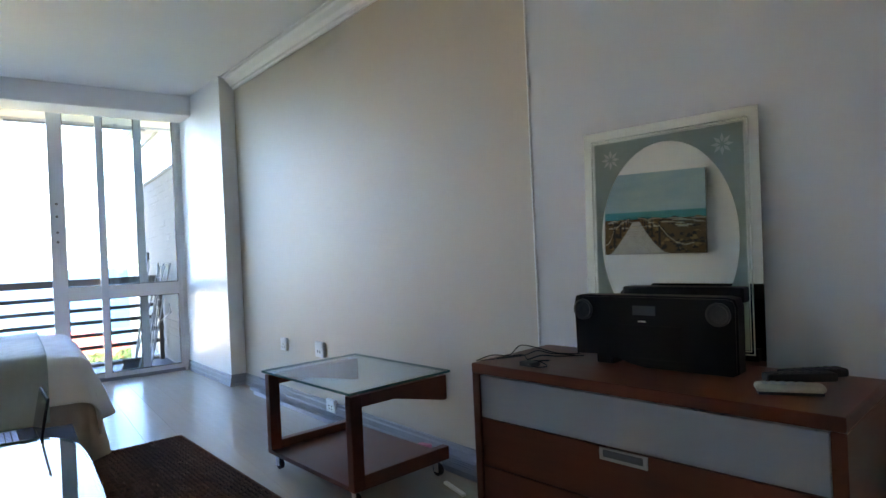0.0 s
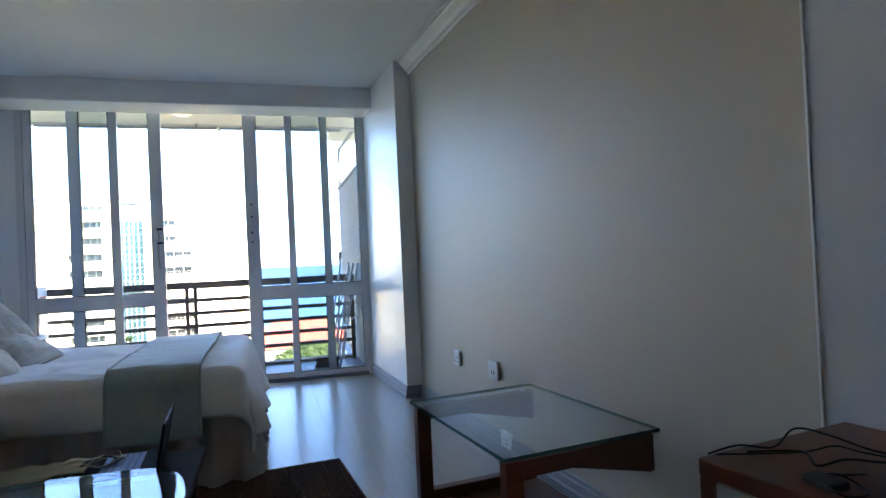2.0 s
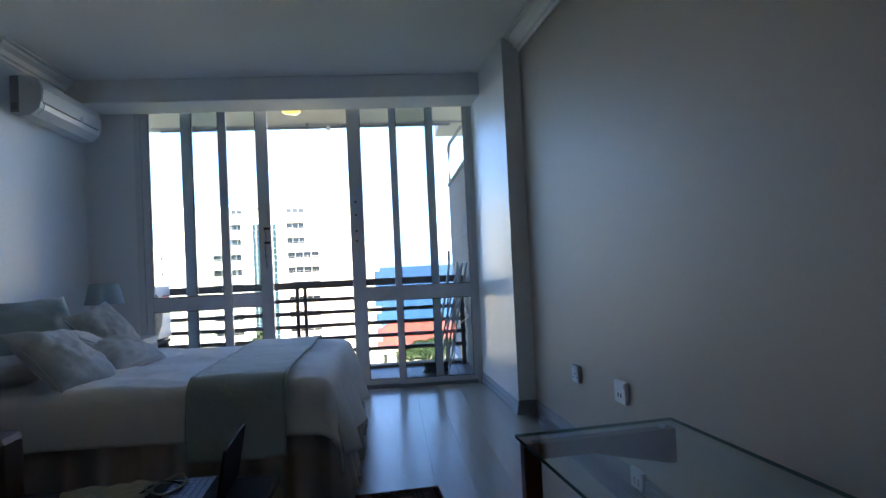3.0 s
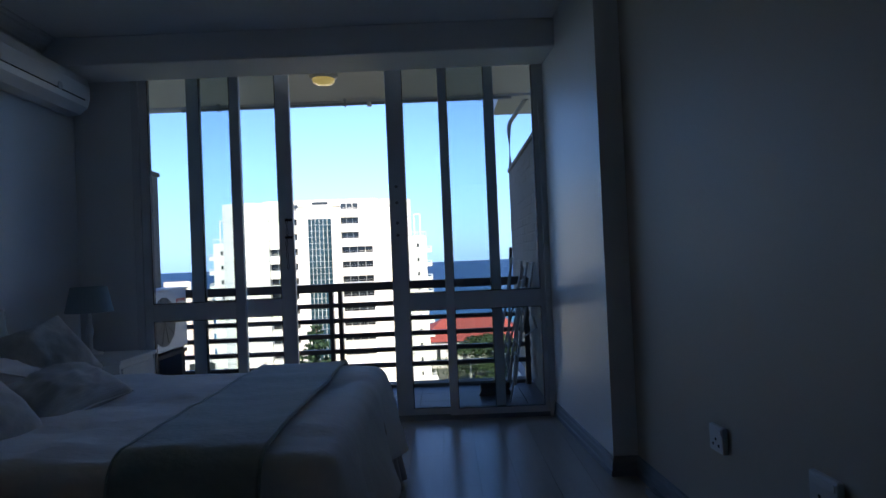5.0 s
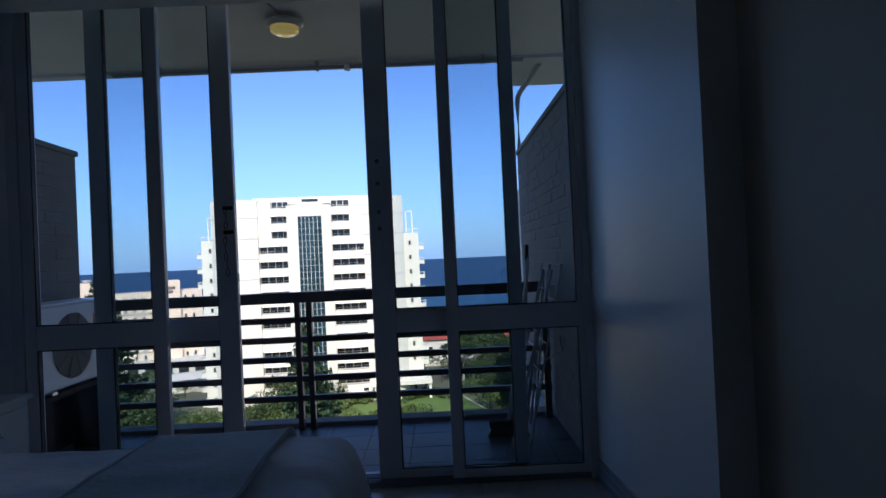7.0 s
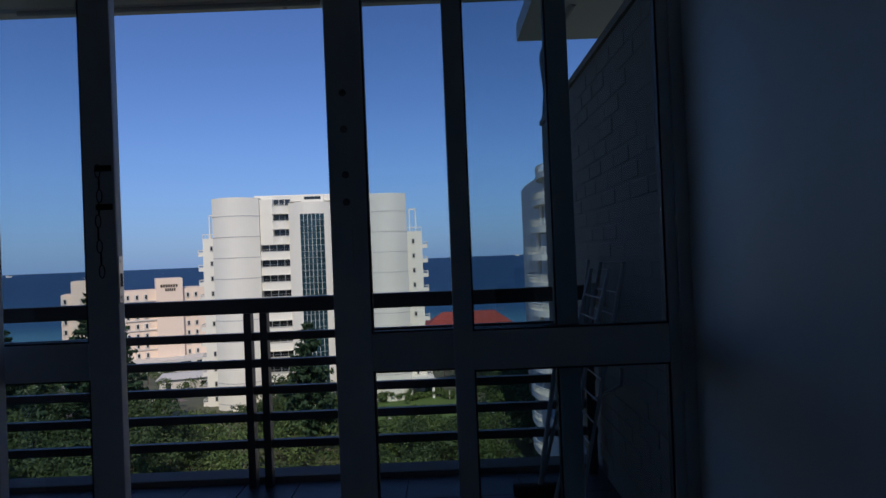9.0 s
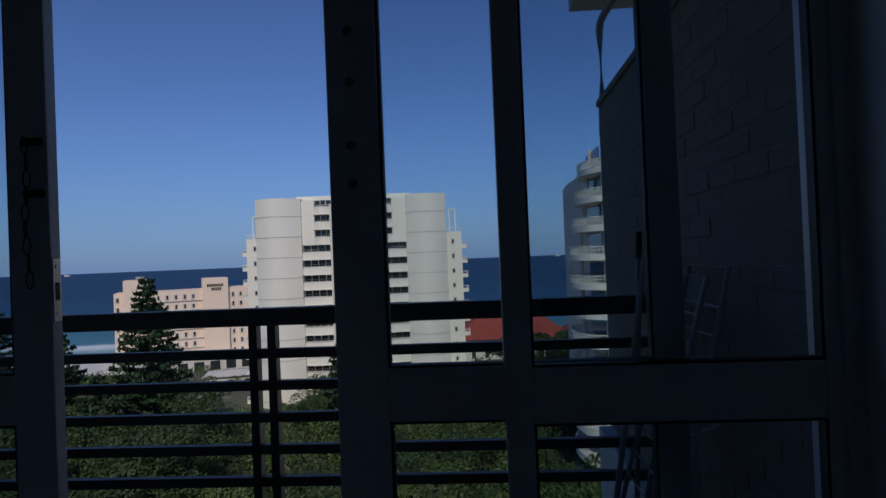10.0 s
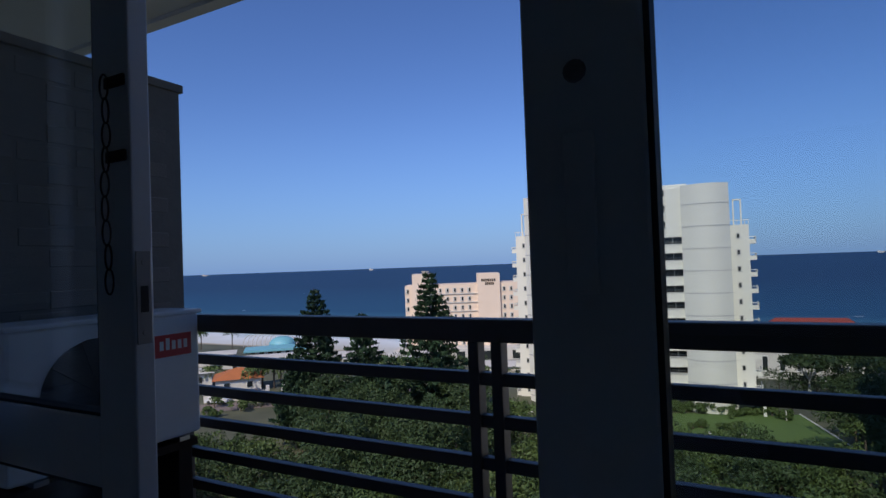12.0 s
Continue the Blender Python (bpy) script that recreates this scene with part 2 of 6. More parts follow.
M["asphalt"] = mat("brick_paved_road", (0.24, 0.19, 0.17), 0.9, vary=0.15, scale=0.3, fine=6, bump=0.2)
M["car_white"] = mat("white_car_paint", (0.7, 0.7, 0.7), 0.25, vary=0.02, bump=0, coat=0.6)
M["car_grey"] = mat("grey_car_paint", (0.2, 0.21, 0.22), 0.25, vary=0.02, bump=0, coat=0.6)
M["tyre"] = mat("tyre_rubber", (0.02, 0.02, 0.02), 0.8, bump=0.1)
# canvas print colours
M["p_sky"] = mat("print_sky", (0.24, 0.42, 0.50), 0.7, vary=0.2, scale=3, fine=30, bump=0.2, stretch=(1, 1, 3), tint=(0.42, 0.55, 0.58))
M["p_sea"] = mat("print_sea", (0.03, 0.32, 0.36), 0.7, vary=0.2, scale=6, fine=40, bump=0.2, stretch=(1, 1, 8))
M["p_dune"] = mat("print_dune_grass", (0.15, 0.085, 0.035), 0.8, vary=0.35, scale=16, fine=50, bump=0.3, tint=(0.05, 0.04, 0.02))
M["p_straw"] = mat("print_dry_grass", (0.34, 0.22, 0.10), 0.8, vary=0.3, scale=20, fine=60, bump=0.2)
M["p_sand"] = mat("print_sand", (0.55, 0.50, 0.42), 0.8, vary=0.2, scale=20, fine=60, bump=0.2)
M["p_wood"] = mat("print_boardwalk", (0.52, 0.53, 0.52), 0.8, vary=0.2, scale=20, fine=60, bump=0.2)
M["p_dark"] = mat("print_dark", (0.035, 0.025, 0.02), 0.8, vary=0.2, scale=20, bump=0.1)


def node_of(m, kind):
    return m.node_tree.nodes.new(kind)


# sea with depth tones, swell, caps and surf along the shore
SEA = bpy.data.materials.new("ocean_water")
SEA.use_nodes = True
_n, _l = SEA.node_tree.nodes, SEA.node_tree.links.new
_b = _n["Principled BSDF"]
_tc = node_of(SEA, "ShaderNodeTexCoord")
_sx = node_of(SEA, "ShaderNodeSeparateXYZ")
_l(_tc.outputs["Object"], _sx.inputs[0])
_w = node_of(SEA, "ShaderNodeTexNoise")
_w.inputs["Scale"].default_value, _w.inputs["Detail"].default_value = 0.02, 6
_l(_tc.outputs["Object"], _w.inputs[0])
_jit = node_of(SEA, "ShaderNodeMath")
_jit.operation, _jit.inputs[1].default_value = "MULTIPLY_ADD", 60.0
_l(_w.outputs[0], _jit.inputs[0]), _l(_sx.outputs["Y"], _jit.inputs[2])
_ramp = node_of(SEA, "ShaderNodeValToRGB")
_mr = node_of(SEA, "ShaderNodeMapRange")
_mr.inputs[1].default_value, _mr.inputs[2].default_value = 200.0, 720.0
_l(_jit.outputs[0], _mr.inputs[0]), _l(_mr.outputs[0], _ramp.inputs[0])
_e = _ramp.color_ramp.elements
_e[0].position, _e[0].color = 0.0, (0.55, 0.52, 0.44, 1)
_e[1].position, _e[1].color = 1.0, (0.010, 0.044, 0.105, 1)
for p, c in ((0.05, (0.75, 0.78, 0.78, 1)), (0.085, (0.16, 0.33, 0.36, 1)), (0.11, (0.72, 0.76, 0.77, 1)), (0.135, (0.07, 0.22, 0.28, 1)), (0.3, (0.016, 0.075, 0.15, 1))):
    q = _e.new(p)
    q.color = c
_cap = node_of(SEA, "ShaderNodeTexNoise")
_mpc = node_of(SEA, "ShaderNodeMapping")
_mpc.inputs["Scale"].default_value = (0.05, 0.12, 1)
_l(_tc.outputs["Object"], _mpc.inputs[0]), _l(_mpc.outputs[0], _cap.inputs[0])
_cap.inputs["Scale"].default_value, _cap.inputs["Detail"].default_value = 1.0, 4
_cr = node_of(SEA, "ShaderNodeMapRange")
_cr.inputs[1].default_value, _cr.inputs[2].default_value = 0.735, 0.76
_l(_cap.outputs[0], _cr.inputs[0])
_mx = node_of(SEA, "ShaderNodeMix")
_mx.data_type = "RGBA"
_mx.inputs[7].default_value = (0.7, 0.74, 0.76, 1)
_l(_cr.outputs[0], _mx.inputs[0]), _l(_ramp.outputs[0], _mx.inputs[6]), _l(_mx.outputs[2], _b.inputs["Base Color"])
_b.inputs["Roughness"].default_value, _b.inputs["Specular IOR Level"].default_value = 0.55, 0.15

# ground: grass, earth and sand
GROUND = bpy.data.materials.new("grass_and_sand")
GROUND.use_nodes = True
_n, _l = GROUND.node_tree.nodes, GROUND.node_tree.links.new
_b = _n["Principled BSDF"]
_tc = node_of(GROUND, "ShaderNodeTexCoord")
_w = node_of(GROUND, "ShaderNodeTexNoise")
_w.inputs["Scale"].default_value, _w.inputs["Detail"].default_value = 0.12, 8
_l(_tc.outputs["Object"], _w.inputs[0])
_ramp = node_of(GROUND, "ShaderNodeValToRGB")
_l(_w.outputs[0], _ramp.inputs[0])
_e = _ramp.color_ramp.elements
_e[0].position, _e[0].color = 0.3, (0.07, 0.075, 0.045, 1)
_e[1].position, _e[1].color = 0.7, (0.13, 0.135, 0.080, 1)
_sx = node_of(GROUND, "ShaderNodeSeparateXYZ")
_l(_tc.outputs["Object"], _sx.inputs[0])
_mr = node_of(GROUND, "ShaderNodeMapRange")
_mr.inputs[1].default_value, _mr.inputs[2].default_value = 168.0, 176.0
_l(_sx.outputs["Y"], _mr.inputs[0])
_mx = node_of(GROUND, "ShaderNodeMix")
_mx.data_type = "RGBA"
_mx.inputs[7].default_value = (0.55, 0.47, 0.34, 1)
_l(_mr.outputs[0], _mx.inputs[0]), _l(_ramp.outputs[0], _mx.inputs[6]), _l(_mx.outputs[2], _b.inputs["Base Color"])
_b.inputs["Roughness"].default_value = 0.95


# ---- building helpers ----
def part(name, bm, material, parent=None, label="", smooth=False):
    me = bpy.data.meshes.new(name)
    bmesh.ops.recalc_face_normals(bm, faces=bm.faces)
    if smooth:
        for f in bm.faces:
            f.smooth = True
    bm.to_mesh(me)
    bm.free()
    for mm in (material if isinstance(material, (list, tuple)) else [material]):
        me.materials.append(mm)
    ob = new(name, me)
    if parent:
        ob.parent = parent
    if label:
        ob["label"] = label
    return ob


def thing(name, label, category, at=(0, 0, 0), rz=0.0, group="", kind=""):
    ob = new(name)
    ob.empty_display_size = 0.1
    ob.matrix_basis = pose(*at, 0, 0, rz)
    return tagged(ob, label, category, group, kind)


def bx(bm, x0, x1, y0, y1, z0, z1, bevel=0.0, m=None, seg=2):
    mm = Matrix.LocRotScale(((x0 + x1) / 2, (y0 + y1) / 2, (z0 + z1) / 2), None, (abs(x1 - x0), abs(y1 - y0), abs(z1 - z0)))
    vs = bmesh.ops.create_cube(bm, size=1, matrix=(m @ mm) if m else mm)["verts"]
    if bevel:
        es = list({e for v in vs for e in v.link_edges})
        bmesh.ops.bevel(bm, geom=es, offset=bevel, segments=seg, affect="EDGES", profile=0.5)
    return bm


def box(x0, x1, y0, y1, z0, z1, bevel=0.0, m=None):
    return bx(bmesh.new(), x0, x1, y0, y1, z0, z1, bevel, m)


def cyl(bm, a, b, r, r2=None, seg=12, caps=True):
    a, b = Vector(a), Vector(b)
    d = b - a
    m = Matrix.Translation((a + b) / 2) @ d.to_track_quat("Z", "Y").to_matrix().to_4x4()
    bmesh.ops.create_cone(bm, cap_ends=caps, segments=seg, radius1=r, radius2=r if r2 is None else r2, depth=d.length, matrix=m)
    return bm


def tube(points, r, seg=8):
    bm = bmesh.new()
    rings = []
    pts = [Vector(p) for p in points]
    for i, p in enumerate(pts):
        d = (pts[min(i + 1, len(pts) - 1)] - pts[max(i - 1, 0)]).normalized()
        q = d.to_track_quat("Z", "Y")
        rings.append([bm.verts.new(p + q @ Vector((r * math.cos(2 * math.pi * k / seg), r * math.sin(2 * math.pi * k / seg), 0))) for k in range(seg)])
    for a, b in zip(rings, rings[1:]):
        for k in range(seg):
            bm.faces.new((a[k], a[(k + 1) % seg], b[(k + 1) % seg], b[k]))
    bm.faces.new(rings[0][::-1]), bm.faces.new(rings[-1])
    return bm


def lathe(profile, seg=24, centre=(0, 0, 0)):
    """A turned shape from (radius, height) pairs."""
    bm = bmesh.new()
    cx, cy, cz = centre
    rings = [[bm.verts.new((cx + r * math.cos(2 * math.pi * k / seg), cy + r * math.sin(2 * math.pi * k / seg), cz + z)) for k in range(seg)] for r, z in profile]
    for a, b in zip(rings, rings[1:]):
        for k in range(seg):
            bm.faces.new((a[k], a[(k + 1) % seg], b[(k + 1) % seg], b[k]))
    if profile[0][0] > 1e-4:
        bm.faces.new(rings[0][::-1])
    if profile[-1][0] > 1e-4:
        bm.faces.new(rings[-1])
    bmesh.ops.remove_doubles(bm, verts=bm.verts, dist=1e-5)
    return bm


def prism(outline, z0, z1, axis="z"):
    """An outline (a, b) pushed from z0 to z1 along an axis."""
    bm = bmesh.new()
    put = {"z": lambda a, b, h: (a, b, h), "y": lambda a, b, h: (a, h, b), "x": lambda a, b, h: (h, a, b)}[axis]
    lo = [bm.verts.new(put(a, b, z0)) for a, b in outline]
    hi = [bm.verts.new(put(a, b, z1)) for a, b in outline]
    n = len(outline)
    bm.faces.new(lo[::-1]), bm.faces.new(hi)
    for i in range(n):
        bm.faces.new((lo[i], lo[(i + 1) % n], hi[(i + 1) % n], hi[i]))
    return bm


def structure(name, bm, material, smooth=False):
    return tagged(part(name, bm, material, smooth=smooth), kind="structure")


def soft_noise(x, y, z, s):
    return noise.noise(Vector((x * s, y * s, z * s)))

# ---- room shell ----
CEIL, WIN = 2.76, 5.98
SKEW = math.degrees(math.atan(0.07))


def east(y):
    """Face of the beige wall, which runs askew to the window wall."""
    return 2.43 + 0.07 * (4.79 - y)


def east_near(y):
    """Face of the grey wall behind the dresser."""
    return 2.56 + 0.09 * (1.22 - y)


def west(y):
    """Face of the window bay's west wall; the wall nearer the door stands 5 cm back."""
    return -1.155 + 0.045 * (4.66 - y)


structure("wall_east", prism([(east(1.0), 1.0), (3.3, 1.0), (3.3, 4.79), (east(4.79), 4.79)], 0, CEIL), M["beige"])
structure("wall_east_dresser", prism([(east_near(-2.6), -2.6), (3.4, -2.6), (3.4, 0.99), (2.70, 0.99), (2.70, 1.218), (east_near(1.218), 1.218)], 0, CEIL), M["grey_wall"])
structure("trim_wall_bead", box(2.556, 2.566, 1.214, 1.222, 0, CEIL, 0.001), M["white_trim"])
structure("wall_pier", prism([(2.30, 4.79), (3.3, 4.792), (3.3, 6.198), (2.257, 6.198), (2.225, 6.142), (2.225, 5.98)], 0, CEIL), M["white_wall"])
structure("wall_west", prism([(-1.7, 4.66), (west(4.66), 4.66), (west(6.2), 6.2), (-1.7, 6.2)], 0, CEIL), M["white_wall"])
structure("wall_west_near", prism([(-1.7, -2.6), (west(-2.6) - 0.05, -2.6), (west(4.656) - 0.05, 4.656), (-1.7, 4.656)], 0, CEIL), M["white_wall"])
structure("wall_south", box(-1.7, 3.4, -2.8, -2.6, 0, CEIL), M["white_wall"])
structure("wall_north_west", box(west(6.0) + 0.001, -0.80, WIN, 6.198, 0, CEIL), M["white_wall"])
structure("wall_north_head", box(-0.80, 2.225, WIN + 0.02, 6.2, 2.72, CEIL), M["white_wall"])
structure("ceiling", box(-1.7, 3.4, -2.8, 6.25, CEIL, CEIL + 0.15), M["ceiling"])
structure("trim_pelmet", box(west(5.9), 2.255, 5.60, WIN, 2.565, CEIL, 0.012), M["ceiling"])


def cornice(name, x, y0, y1, side, x1=None):
    """A moulded cornice along a wall from (x, y0) to (x1, y1)."""
    x1 = x if x1 is None else x1
    out = [(0, -0.115), (0.012, -0.115), (0.016, -0.095), (0.034, -0.088), (0.05, -0.06), (0.078, -0.036), (0.085, -0.018), (0.11, -0.014), (0.11, 0), (0, 0)]
    bm = bmesh.new()
    lo = [bm.verts.new((x + side * a, y0, CEIL + b)) for a, b in out]
    hi = [bm.verts.new((x1 + side * a, y1, CEIL + b)) for a, b in out]
    for i in range(len(out)):
        j = (i + 1) % len(out)
        bm.faces.new((lo[i], lo[j], hi[j], hi[i]))
    bm.faces.new(lo), bm.faces.new(hi[::-1])
    structure(name, bm, M["white_trim"])


cornice("trim_cornice_east", east(1.225), 1.225, 4.788, -1, east(4.788))
cornice("trim_cornice_west", west(-2.6) - 0.05, -2.6, 4.656, 1, west(4.656) - 0.05)
cornice("trim_cornice_west_bay", west(4.66), 4.66, 5.60, 1, west(5.60))


def skirting(name, x0, y0, x1, y1):
    """A moulded skirting board from one floor point to another, its face to the left of the way."""
    a, b = Vector((x0, y0, 0)), Vector((x1, y1, 0))
    d = (b - a).normalized()
    nrm = Vector((-d.y, d.x, 0))
    out = [(0, 0), (0.020, 0), (0.020, 0.03), (0.014, 0.036), (0.014, 0.07), (0.009, 0.078), (0.009, 0.095), (0, 0.10)]
    bm = bmesh.new()
    lo = [bm.verts.new(a + nrm * p + Vector((0, 0, q))) for p, q in out]
    hi = [bm.verts.new(b + nrm * p + Vector((0, 0, q))) for p, q in out]
    for i in range(len(out)):
        j = (i + 1) % len(out)
        bm.faces.new((lo[i], lo[j], hi[j], hi[i]))
    bm.faces.new(lo), bm.faces.new(hi[::-1])
    structure(name, bm, M["skirt"])


skirting("baseboard_east", east(1.225), 1.225, east(4.79), 4.79)
skirting("baseboard_east_near", east_near(-2.6), -2.6, east_near(1.2), 1.2)
skirting("baseboard_pier_return", east(4.79), 4.79, 2.30, 4.79)
skirting("baseboard_pier", 2.30, 4.77, 2.225, 5.98)
skirting("baseboard_west", west(4.656) - 0.05, 4.656, west(-2.6) - 0.05, -2.6)

# ---- glazed doors to the balcony ----


def sash(name, x0, x1, y0, stile_l, stile_r, label, z0=0.03, z1=2.69):
    """A door panel: two stiles, three rails, two panes."""
    d = thing(name, label, "glazed door", (x0, y0, z0))
    tagged(d, kind="structure")
    w, h, t = x1 - x0, z1 - z0, 0.038
    part("stile", box(0, stile_l, 0, t, 0, h, 0.003), M["upvc"], d)
    part("stile", box(w - stile_r, w, 0, t, 0, h, 0.003), M["upvc"], d)
    rails = ((0.0, 0.045), (0.80 - z0, 0.925 - z0), (h - 0.03, h))
    for a, b in rails:
        part("rail", box(stile_l, w - stile_r, 0.001, t - 0.001, a, b, 0.003), M["upvc"], d)
    for (_, a), (b, _) in zip(rails, rails[1:]):
        p = part("pane", box(stile_l, w - stile_r, t * 0.42, t * 0.58, a, b), M["glass"], d)
        p.visible_shadow = False
        bm = bmesh.new()
        g = 0.006
        bx(bm, stile_l, stile_l + g, t * 0.1, t * 0.9, a, b), bx(bm, w - stile_r - g, w - stile_r, t * 0.1, t * 0.9, a, b)
        bx(bm, stile_l + g, w - stile_r - g, t * 0.1, t * 0.9, a, a + g), bx(bm, stile_l + g, w - stile_r - g, t * 0.1, t * 0.9, b - g, b)
        part("gasket", bm, M["seal"], d)
    return d


FIX, SLD, SLD_L = 5.992, 6.034, 6.082
door_1 = sash("door_1", -0.745, -0.009, FIX, 0.058, 0.07, "fixed white aluminium glazed panel beside the opening")
door_2 = sash("door_2", -0.435, 0.338, SLD_L, 0.092, 0.105, "open white sliding glass door with chain and strike plate")
door_3 = sash("door_3", 1.066, 1.868, SLD, 0.121, 0.07, "half-open white sliding glass door with lock stile")
door_4 = sash("door_4", 1.455, 2.185, FIX, 0.062, 0.036, "fixed white aluminium glazed panel by the pier")
bm = bmesh.new()
bx(bm, -0.80, -0.745, WIN, 6.13, 0, 2.72, 0.004), bx(bm, 2.183, 2.228, WIN, 6.13, 0, 2.72, 0.004)
bx(bm, -0.745, 2.183, WIN, 6.13, 2.685, 2.72, 0.003)
structure("window_frame", bm, M["upvc"])
bm = bmesh.new()
bx(bm, -0.745, 2.183, 5.99, 6.13, 0.0, 0.014)
for y in (5.995, 6.031, 6.074, 6.098, 6.12):
    bx(bm, -0.745, 2.183, y, y + 0.006, 0.014, 0.028)
structure("trim_door_track", bm, M["metal_track"])
structure("trim_threshold", box(-0.80, 2.228, 6.13, 6.2, -0.06, 0.012), M["upvc"])
# lock furniture
z0 = 0.03
strike = part("strike_plate", box(0.7735, 0.776, 0.004, 0.032, 1.056 - z0, 1.215 - z0, 0.001), M["steel"], door_2, "pale steel strike plate")
part("keyhole", box(0.7761, 0.777, 0.011, 0.025, 1.11 - z0, 1.155 - z0), M["seal"], strike)
part("screw", cyl(bmesh.new(), (0.776, 0.018, 1.195 - z0), (0.7777, 0.018, 1.195 - z0), 0.005), M["steel"], strike)
part("screw", cyl(bmesh.new(), (0.776, 0.018, 1.075 - z0), (0.7777, 0.018, 1.075 - z0), 0.005), M["steel"], strike)
part("bolt_stop", box(0.71, 0.765, -0.006, 0.0, 1.50 - z0, 1.52 - z0, 0.002), M["rust"], door_2)
part("bolt_stop", box(0.71, 0.765, -0.006, 0.0, 1.37 - z0, 1.39 - z0, 0.002), M["rust"], door_2)
for zz in (1.72, 1.60, 1.45, 1.36):
    part("lock_hole", lathe([(0.0001, 0), (0.012, 0), (0.010, 0.0012), (0.0001, 0.0012)], 12), M["smear"], door_3).matrix_basis = pose(0.055, -0.0005, zz - z0, 90)
part("keeper", box(0.04, 0.072, -0.004, 0.0, 1.14 - z0, 1.30 - z0, 0.002), M["upvc"], door_3)
links = bmesh.new()
for k in range(9):
    zz, a = 1.50 - k * 0.042, 90 * (k % 2) + 20
    ring = [pose(0.725 + 0.004 * math.sin(k), -0.014, zz - z0, 0, 0, a) @ Vector((0.008 * math.cos(q), 0, 0.022 * math.sin(q))) for q in np.linspace(0, 2 * math.pi, 15)[:-1]]
    for i in range(14):
        cyl(links, ring[i], ring[(i + 1) % 14], 0.0017, seg=6, caps=False)
part("chain", links, M["rust"], door_2, "rusty hanging door chain")

# ---- dresser ----
DX0, DY0, DZ, DTURN = 2.194, -0.056, 0.73, 7.6
dresser = thing("dresser", "cherry wood chest of drawers with grey top drawer", "dresser", (DX0, DY0, 0), DTURN)
W, D = 1.112, 0.45
part("top", box(0, D, 0, W, DZ - 0.035, DZ, 0.004), M["cherry_h"], dresser)
part("side", box(0.002, D, 0, 0.032, 0, DZ - 0.035, 0.003), M["cherry"], dresser)
part("side", box(0.002, D, W - 0.032, W, 0, DZ - 0.035, 0.003), M["cherry"], dresser)
part("back", box(D - 0.012, D, 0.032, W - 0.032, 0.03, DZ - 0.035), M["cherry"], dresser)
part("plinth", box(0.03, D - 0.02, 0.032, W - 0.032, 0, 0.05), M["cherry_h"], dresser)
for k, (a, b) in enumerate(((0.545, 0.690), (0.380, 0.541), (0.217, 0.376), (0.053, 0.213))):
    dr = part("drawer", box(0.006, 0.03, 0.035, W - 0.035, a, b, 0.002), M["drawer_grey"] if k == 0 else M["cherry_h"], dresser, "silver-grey drawer front" if k == 0 else "")
    part("drawer_box", box(0.03, D - 0.03, 0.05, W - 0.05, a + 0.01, b - 0.02), M["cherry_h"], dr)
    if k:
        c = W * 0.485
        hd = bmesh.new()
        bx(hd, 0.001, 0.0065, c - 0.074, c + 0.074, b - 0.037, b - 0.001, 0.001)
        h = part("handle", hd, M["steel"], dr, "steel recessed handle")
        # flat dark plate paints the shade inside the handle's hollow
        part("recess_shade", box(0.0004, 0.0012, c - 0.062, c + 0.062, b - 0.027, b - 0.006), M["grille"], h)

# ---- mirror leaning on the wall ----
MW, MH = 0.60, 0.805
mirror = thing("wall_mirror", "frameless mirror with frosted green oval border propped on the dresser", "mirror", (2.554, 0.594, DZ))
mirror.matrix_basis = pose(2.545, 0.594, DZ, 0, 2.0, 10.8)


def yz(bm, outline, x0, x1):
    lo = [bm.verts.new((x0, a, b)) for a, b in outline]
    hi = [bm.verts.new((x1, a, b)) for a, b in outline]
    n = len(outline)
    bm.faces.new(lo), bm.faces.new(hi[::-1])
    for i in range(n):
        bm.faces.new((lo[i], hi[i], hi[(i + 1) % n], lo[(i + 1) % n]))
    return bm


